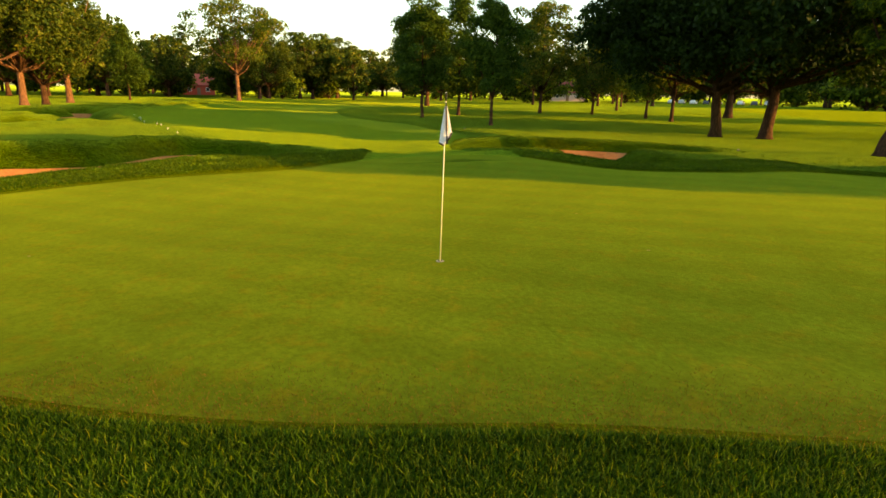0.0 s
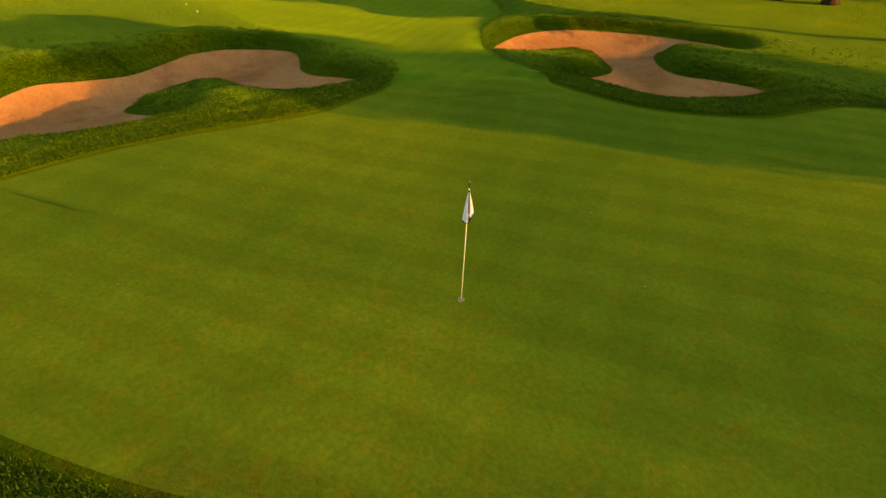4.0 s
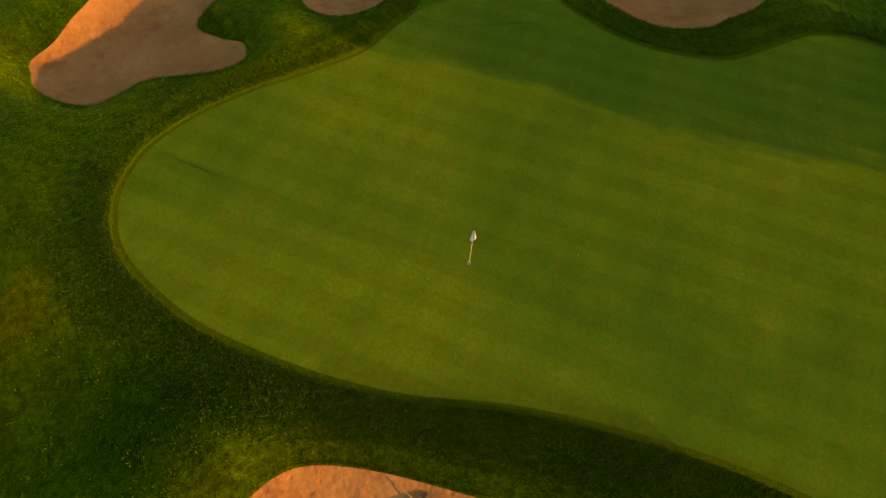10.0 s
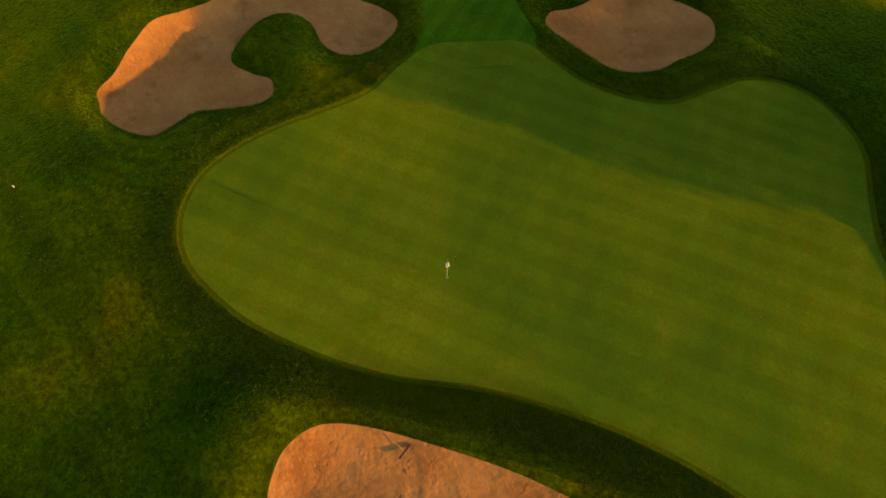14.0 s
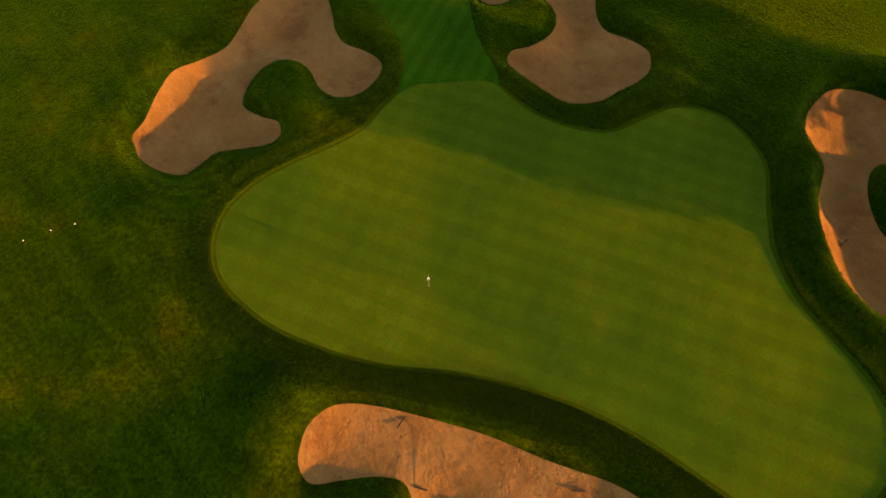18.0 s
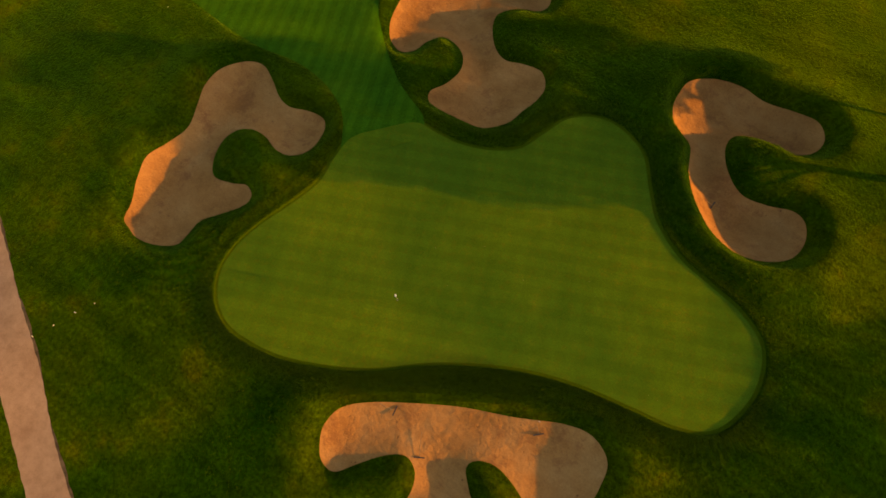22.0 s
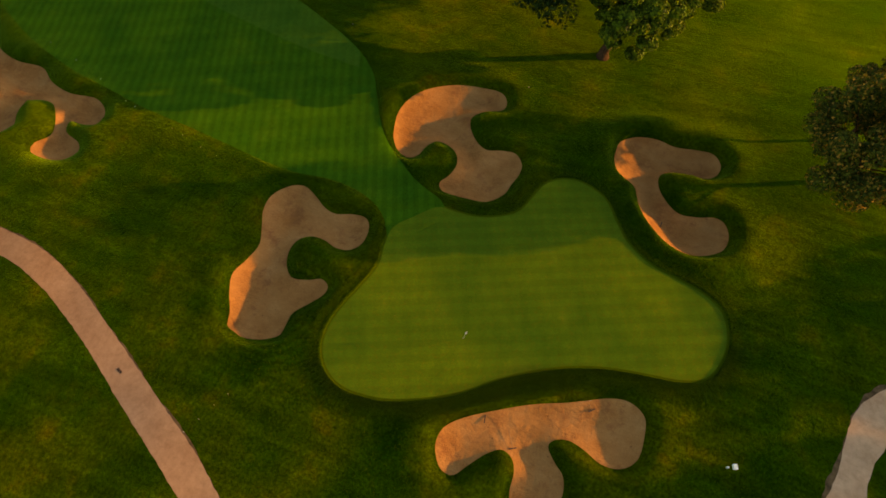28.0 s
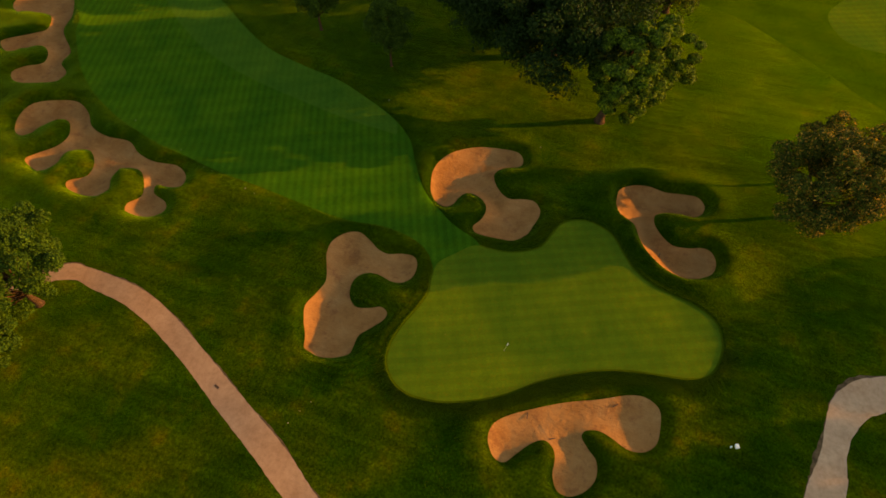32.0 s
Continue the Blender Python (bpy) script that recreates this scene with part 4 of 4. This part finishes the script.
SIDE = Vector((0.758, 0.652, 0))
TOWARD = Vector((0.652, -0.758, 0))


def cloth(folds, rows=10):
    """A hanging cloth: each fold falls from the top of the hoist, spreading sideways on its way down."""
    bm = bmesh.new()
    grid_v = []
    for i in range(rows + 1):
        s = i / rows
        line = []
        for across, out, drop in folds:
            p = TOP * 0.945 + SIDE * (across * s ** 0.8) + TOWARD * (out * math.sin(s * 2.2)) - Vector((0, 0, drop * s))
            line.append(bm.verts.new(p))
        grid_v.append(line)
    for a, b in zip(grid_v, grid_v[1:]):
        for k in range(len(folds) - 1):
            f = bm.faces.new((a[k], a[k + 1], b[k + 1], b[k]))
            f.smooth = True
    bmesh.ops.solidify(bm, geom=list(bm.faces), thickness=0.003)
    return bm


FOLDS = ((-0.075, 0.0, 0.46), (-0.05, 0.03, 0.47), (-0.015, 0.035, 0.49), (0.02, 0.02, 0.44), (0.045, 0.045, 0.4), (0.075, 0.01, 0.34))
flag = part("flag", cloth(FOLDS), M_CLOTH, stick, "limp white cloth")
for name, edge in (("border", [0, 1, 2]), ("border", [3, 4, 5])):
    bm = bmesh.new()
    ends = [TOP * 0.945 + SIDE * FOLDS[k][0] + TOWARD * (FOLDS[k][1] * math.sin(2.2) + 0.01) - Vector((0, 0, FOLDS[k][2])) for k in edge]
    tube(bm, ends, [0.011] * 3, 6)
    part(name, bm, M_BLACK, flag, "black edging")
bm = bmesh.new()
pts = [TOP * 0.945 + SIDE * (0.02 * (i / 6) ** 0.8) + TOWARD * (0.03 * math.sin(i / 6 * 2.2) + 0.022) - Vector((0, 0, 0.47 * i / 6)) for i in range(7)]
tube(bm, pts, [0.01] * 7, 6)
part("border", bm, M_BLACK, flag, "black edging")


# ---- small white stakes ----
def stake(x, y):
    root = thing("marker_stake", x, y, z_at(x, y) - 0.03, "short white painted marker stake in the rough", "stake", "white stakes beside the fairway")
    bm = bmesh.new()
    tube(bm, [(0, 0, 0), (0, 0, 0.12), (0.004, 0, 0.15)], [0.016, 0.016, 0.009], 8)
    part("shaft", bm, M_WHITE, root)
    bm = bmesh.new()
    tube(bm, [(0, 0, 0.02), (0, 0, 0.05)], [0.02, 0.019], 8)
    part("collar", bm, M_BLACK, root)
    return root


one = stake(-26.7, 8.45)
for x, y in ((-28.5, 8.7), (-30.8, 9.3), (-32.1, 9.6), (-37.2, 10.8), (-38.3, 11.0), (-42.5, 12.6), (-46.8, 14.1), (-51.0, 15.3), (-14.2, -9.8), (-14.75, -10.8), (-15.2, -12.0), (-15.7, -13.1), (9.9, -1.1)):
    copy_thing(one, pose(x, y, z_at(x, y) - 0.03))


# ---- rakes left in the sand ----
M_WOOD = plain("weathered_pole", (0.2, 0.135, 0.085), 0.7)
M_RAKE = plain("dark_plastic", (0.05, 0.035, 0.03), 0.6)


def rake(x, y, turn):
    root = thing("bunker_rake", x, y, z_at(x, y) + 0.06, "wooden-handled rake lying in the bunker sand", "rake", "bunker rakes", turn)
    bm = bmesh.new()
    tube(bm, [(0, 0, 0.05), (0.8, 0, 0.04), (1.25, 0, 0.05)], [0.0105, 0.011, 0.0105], 8)
    part("handle", bm, M_WOOD, root)
    bm = bmesh.new()
    box(bm, -0.04, 0.03, -0.28, 0.28, 0.0, 0.06, 0.008)
    part("head", bm, M_RAKE, root)
    for k in range(8):
        bm = bmesh.new()
        tube(bm, [(0, -0.25 + k * 0.071, 0.02), (0.02, -0.25 + k * 0.071, -0.08)], [0.009, 0.005], 5)
        part("tine", bm, M_RAKE, root)


rake(12.2, 15.9, 175)
rake(10.2, -1.65, 133)
rake(3.35, -4.9, 190)
rake(5.75, -6.05, 120)

# ---- white box beside the eastern path ----
crate = thing("utility_box", 19.9, -2.0, z_at(19.9, -2.0) - 0.03, "white metal utility box standing on the rough", "utility box", turn=20)
bm = bmesh.new()
box(bm, -0.12, 0.12, -0.16, 0.16, 0, 0.24, 0.02)
part("body", bm, M_WHITE, crate)
bm = bmesh.new()
box(bm, -0.135, 0.135, -0.175, 0.175, 0.243, 0.275, 0.01)
part("lid", bm, M_WHITE, crate)
post = thing("white_post", 19.45, -2.2, z_at(19.45, -2.2) - 0.03, "low white round post beside the utility box", "post")
bm = bmesh.new()
tube(bm, [(0, 0, 0), (0, 0, 0.28), (0, 0, 0.32)], [0.065, 0.065, 0.04], 14)
part("shaft", bm, M_WHITE, post)
M_RUSTY = plain("rusty_iron", (0.11, 0.055, 0.032), 0.8, 0.2, 0.3, 0.4)
drain = thing("drain_cover", -22.7, -11.1, z_at(-22.7, -11.1) + 0.004, "dark iron drain cover set in the cart path", "drain cover", turn=-20)
bm = bmesh.new()
box(bm, -0.26, 0.26, -0.1, 0.1, -0.02, 0.012, 0.01)
part("plate", bm, M_RUSTY, drain)
for k in range(5):
    bm = bmesh.new()
    box(bm, -0.24 + k * 0.11, -0.2 + k * 0.11, -0.08, 0.08, 0.0125, 0.02, 0.003)
    part("bar", bm, M_BLACK, drain)


# ---- sprinkler heads in the grass ----
def sprinkler(x, y):
    root = thing("sprinkler_head", x, y, z_at(x, y), "small pale sprinkler head set in the grass", "sprinkler", "sprinkler heads")
    bm = bmesh.new()
    tube(bm, [(0, 0, -0.03), (0, 0, 0.035), (0, 0, 0.045)], [0.07, 0.07, 0.045], 12)
    part("body", bm, M_RAKE, root)
    bm = bmesh.new()
    tube(bm, [(0, 0, 0.046), (0, 0, 0.075)], [0.05, 0.035], 12)
    part("cap", bm, M_GREY, root)
    return root


head = sprinkler(-2.8, 26.8)
for x, y in ((-23.0, 29.1),):
    copy_thing(head, pose(x, y, z_at(x, y)))

# ---- fallen leaves on the green ----
r = np.random.RandomState(9)
q = np.column_stack([r.uniform(-9, 17, 60), r.uniform(-6, 16, 60)])
q = q[away(green_line, q, 12) < -0.3]
bm = bmesh.new()
for x, y in q:
    z, a, s = z_at(x, y) + 0.008, r.uniform(0, 6.28), r.uniform(0.012, 0.03)
    u, v = Vector((math.cos(a), math.sin(a), 0)) * s, Vector((-math.sin(a), math.cos(a), 0)) * s * 0.6
    o = Vector((x, y, z))
    bm.faces.new([bm.verts.new(p) for p in (o - u, o - v + Vector((0, 0, 0.006)), o + u, o + v + Vector((0, 0, 0.004)))])
tagged(new("leaf_litter", mesh_of("leaf_litter", bm, plain("dry_leaf", (0.2, 0.16, 0.06), 0.8))), "tiny dry leaves scattered over the green", "leaves", kind="stuff")


# ---- houses and parked cars far behind the trees ----
def house(x, y, turn, wide, deep, wall_h, wall_mat, roof_mat, label):
    root = thing("house", x, y, z_at(x, y) - 0.1, label, "house", "", turn)
    bm = bmesh.new()
    box(bm, -wide / 2, wide / 2, -deep / 2, deep / 2, 0, wall_h)
    for side in (-1, 1):
        pts = [(side * wide / 2, -deep / 2, wall_h), (side * wide / 2, deep / 2, wall_h), (side * wide / 2, 0, wall_h + deep * 0.42)]
        bm.faces.new([bm.verts.new(p) for p in pts])
    part("wall", bm, wall_mat, root)
    for side in (-1, 1):
        bm = bmesh.new()
        e = 0.4
        ridge, eave = wall_h + deep * 0.42 + 0.08, wall_h - e * 0.84 + 0.08
        a = [(-wide / 2 - e, side * (deep / 2 + e), eave), (wide / 2 + e, side * (deep / 2 + e), eave), (wide / 2 + e, 0, ridge), (-wide / 2 - e, 0, ridge)]
        lower = [bm.verts.new(p) for p in a]
        upper = [bm.verts.new((p[0], p[1], p[2] + 0.14)) for p in a]
        bm.faces.new(lower), bm.faces.new(upper[::-1])
        for k in range(4):
            bm.faces.new((lower[k], lower[(k + 1) % 4], upper[(k + 1) % 4], upper[k]))
        part("roof", bm, roof_mat, root)
    for k, wx in enumerate((-wide * 0.28, wide * 0.28)):
        bm = bmesh.new()
        box(bm, wx - 0.55, wx + 0.55, -deep / 2 - 0.06, -deep / 2 - 0.004, 1.0, 2.2, 0.02)
        win = part("window", bm, M_WHITE, root)
        bm = bmesh.new()
        box(bm, wx - 0.45, wx + 0.45, -deep / 2 - 0.08, -deep / 2 - 0.064, 1.1, 2.1)
        part("pane", bm, M_GLASS, win, "dark glass")
    bm = bmesh.new()
    box(bm, -0.5, 0.5, -deep / 2 - 0.07, -deep / 2 - 0.004, 0, 2.1, 0.02)
    part("door", bm, M_WOOD, root)


M_GLASS = plain("dark_glass", (0.03, 0.035, 0.04), 0.08, 0.6, vary=0.05)
M_RED = plain("red_boards", (0.42, 0.07, 0.04), 0.8)
M_ROOF = plain("red_roof", (0.36, 0.09, 0.06), 0.8)
M_PINK = plain("pale_render", (0.62, 0.48, 0.42), 0.9)
house(-166, 77, 65, 9, 7, 3.0, M_RED, M_ROOF, "small red house glimpsed between the trees")
house(-92, 171, 30, 12, 8, 3.0, M_PINK, M_ROOF, "pale house glimpsed far behind the trees")


def car(x, y, turn, mat, label):
    root = thing("car", x, y, z_at(x, y), label, "car", "parked cars", turn)
    bm = bmesh.new()
    outline = ((-2.2, 0.35), (-2.15, 0.85), (-1.75, 0.98), (-1.3, 1.42), (0.35, 1.46), (1.1, 1.0), (2.05, 0.86), (2.2, 0.55), (2.15, 0.32))
    rows = [[bm.verts.new((px, s * (0.84 if pz < 1.1 else 0.68), pz)) for px, pz in outline] for s in (-1, 1)]
    bm.faces.new(rows[0]), bm.faces.new(rows[1][::-1])
    for k in range(len(outline)):
        n = (k + 1) % len(outline)
        bm.faces.new((rows[0][k], rows[1][k], rows[1][n], rows[0][n]))
    bmesh.ops.recalc_face_normals(bm, faces=bm.faces)
    bmesh.ops.bevel(bm, geom=list(bm.edges), offset=0.05, segments=2, affect="EDGES")
    part("body", bm, mat, root)
    for s in (-1, 1):
        bm = bmesh.new()
        quad = [(-1.5, 1.02), (-1.2, 1.36), (0.3, 1.39), (0.85, 1.02)]
        inner = [bm.verts.new((px, s * (0.8 if pz < 1.1 else 0.7), pz)) for px, pz in quad]
        outer = [bm.verts.new((px, s * (0.86 if pz < 1.1 else 0.73), pz)) for px, pz in quad]
        bm.faces.new(inner), bm.faces.new(outer[::-1])
        for k in range(4):
            bm.faces.new((inner[k], inner[(k + 1) % 4], outer[(k + 1) % 4], outer[k]))
        part("side_window", bm, M_GLASS, root)
        for px in (-1.35, 1.35):
            bm = bmesh.new()
            tube(bm, [(px, s * 0.68, 0.33), (px, s * 0.88, 0.33)], [0.33, 0.33], 16)
            wheel = part("tyre", bm, M_BLACK, root)
            bm = bmesh.new()
            tube(bm, [(px, s * 0.885, 0.33), (px, s * 0.9, 0.33)], [0.2, 0.19], 12)
            part("rim", bm, M_SILVER, wheel)
    for s in (-1, 1):
        bm = bmesh.new()
        box(bm, 2.08, 2.22, s * 0.6 - 0.18, s * 0.6 + 0.18, 0.62, 0.76, 0.03)
        part("headlight", bm, M_GLASS, root)
    return root


M_SILVER = plain("silver_paint", (0.5, 0.5, 0.51), 0.3, 0.5, 0.6)
M_CARWHITE = plain("white_car_paint", (0.75, 0.75, 0.74), 0.3, 0.5)
M_CARDARK = plain("dark_car_paint", (0.06, 0.07, 0.09), 0.25, 0.5)
PAINTS = ((M_CARWHITE, "white parked car far behind the trees"), (M_SILVER, "silver parked car far behind the trees"), (M_CARDARK, "dark parked car far behind the trees"))
for k in range(9):
    mat, label = PAINTS[(0, 1, 0, 2, 1, 0, 0, 2, 1)[k]]
    car(-63 + 3.5 * k + 0.3 * math.sin(k * 5), 190 + 0.5 * k, 100 + 6 * math.sin(k * 3), mat, label)
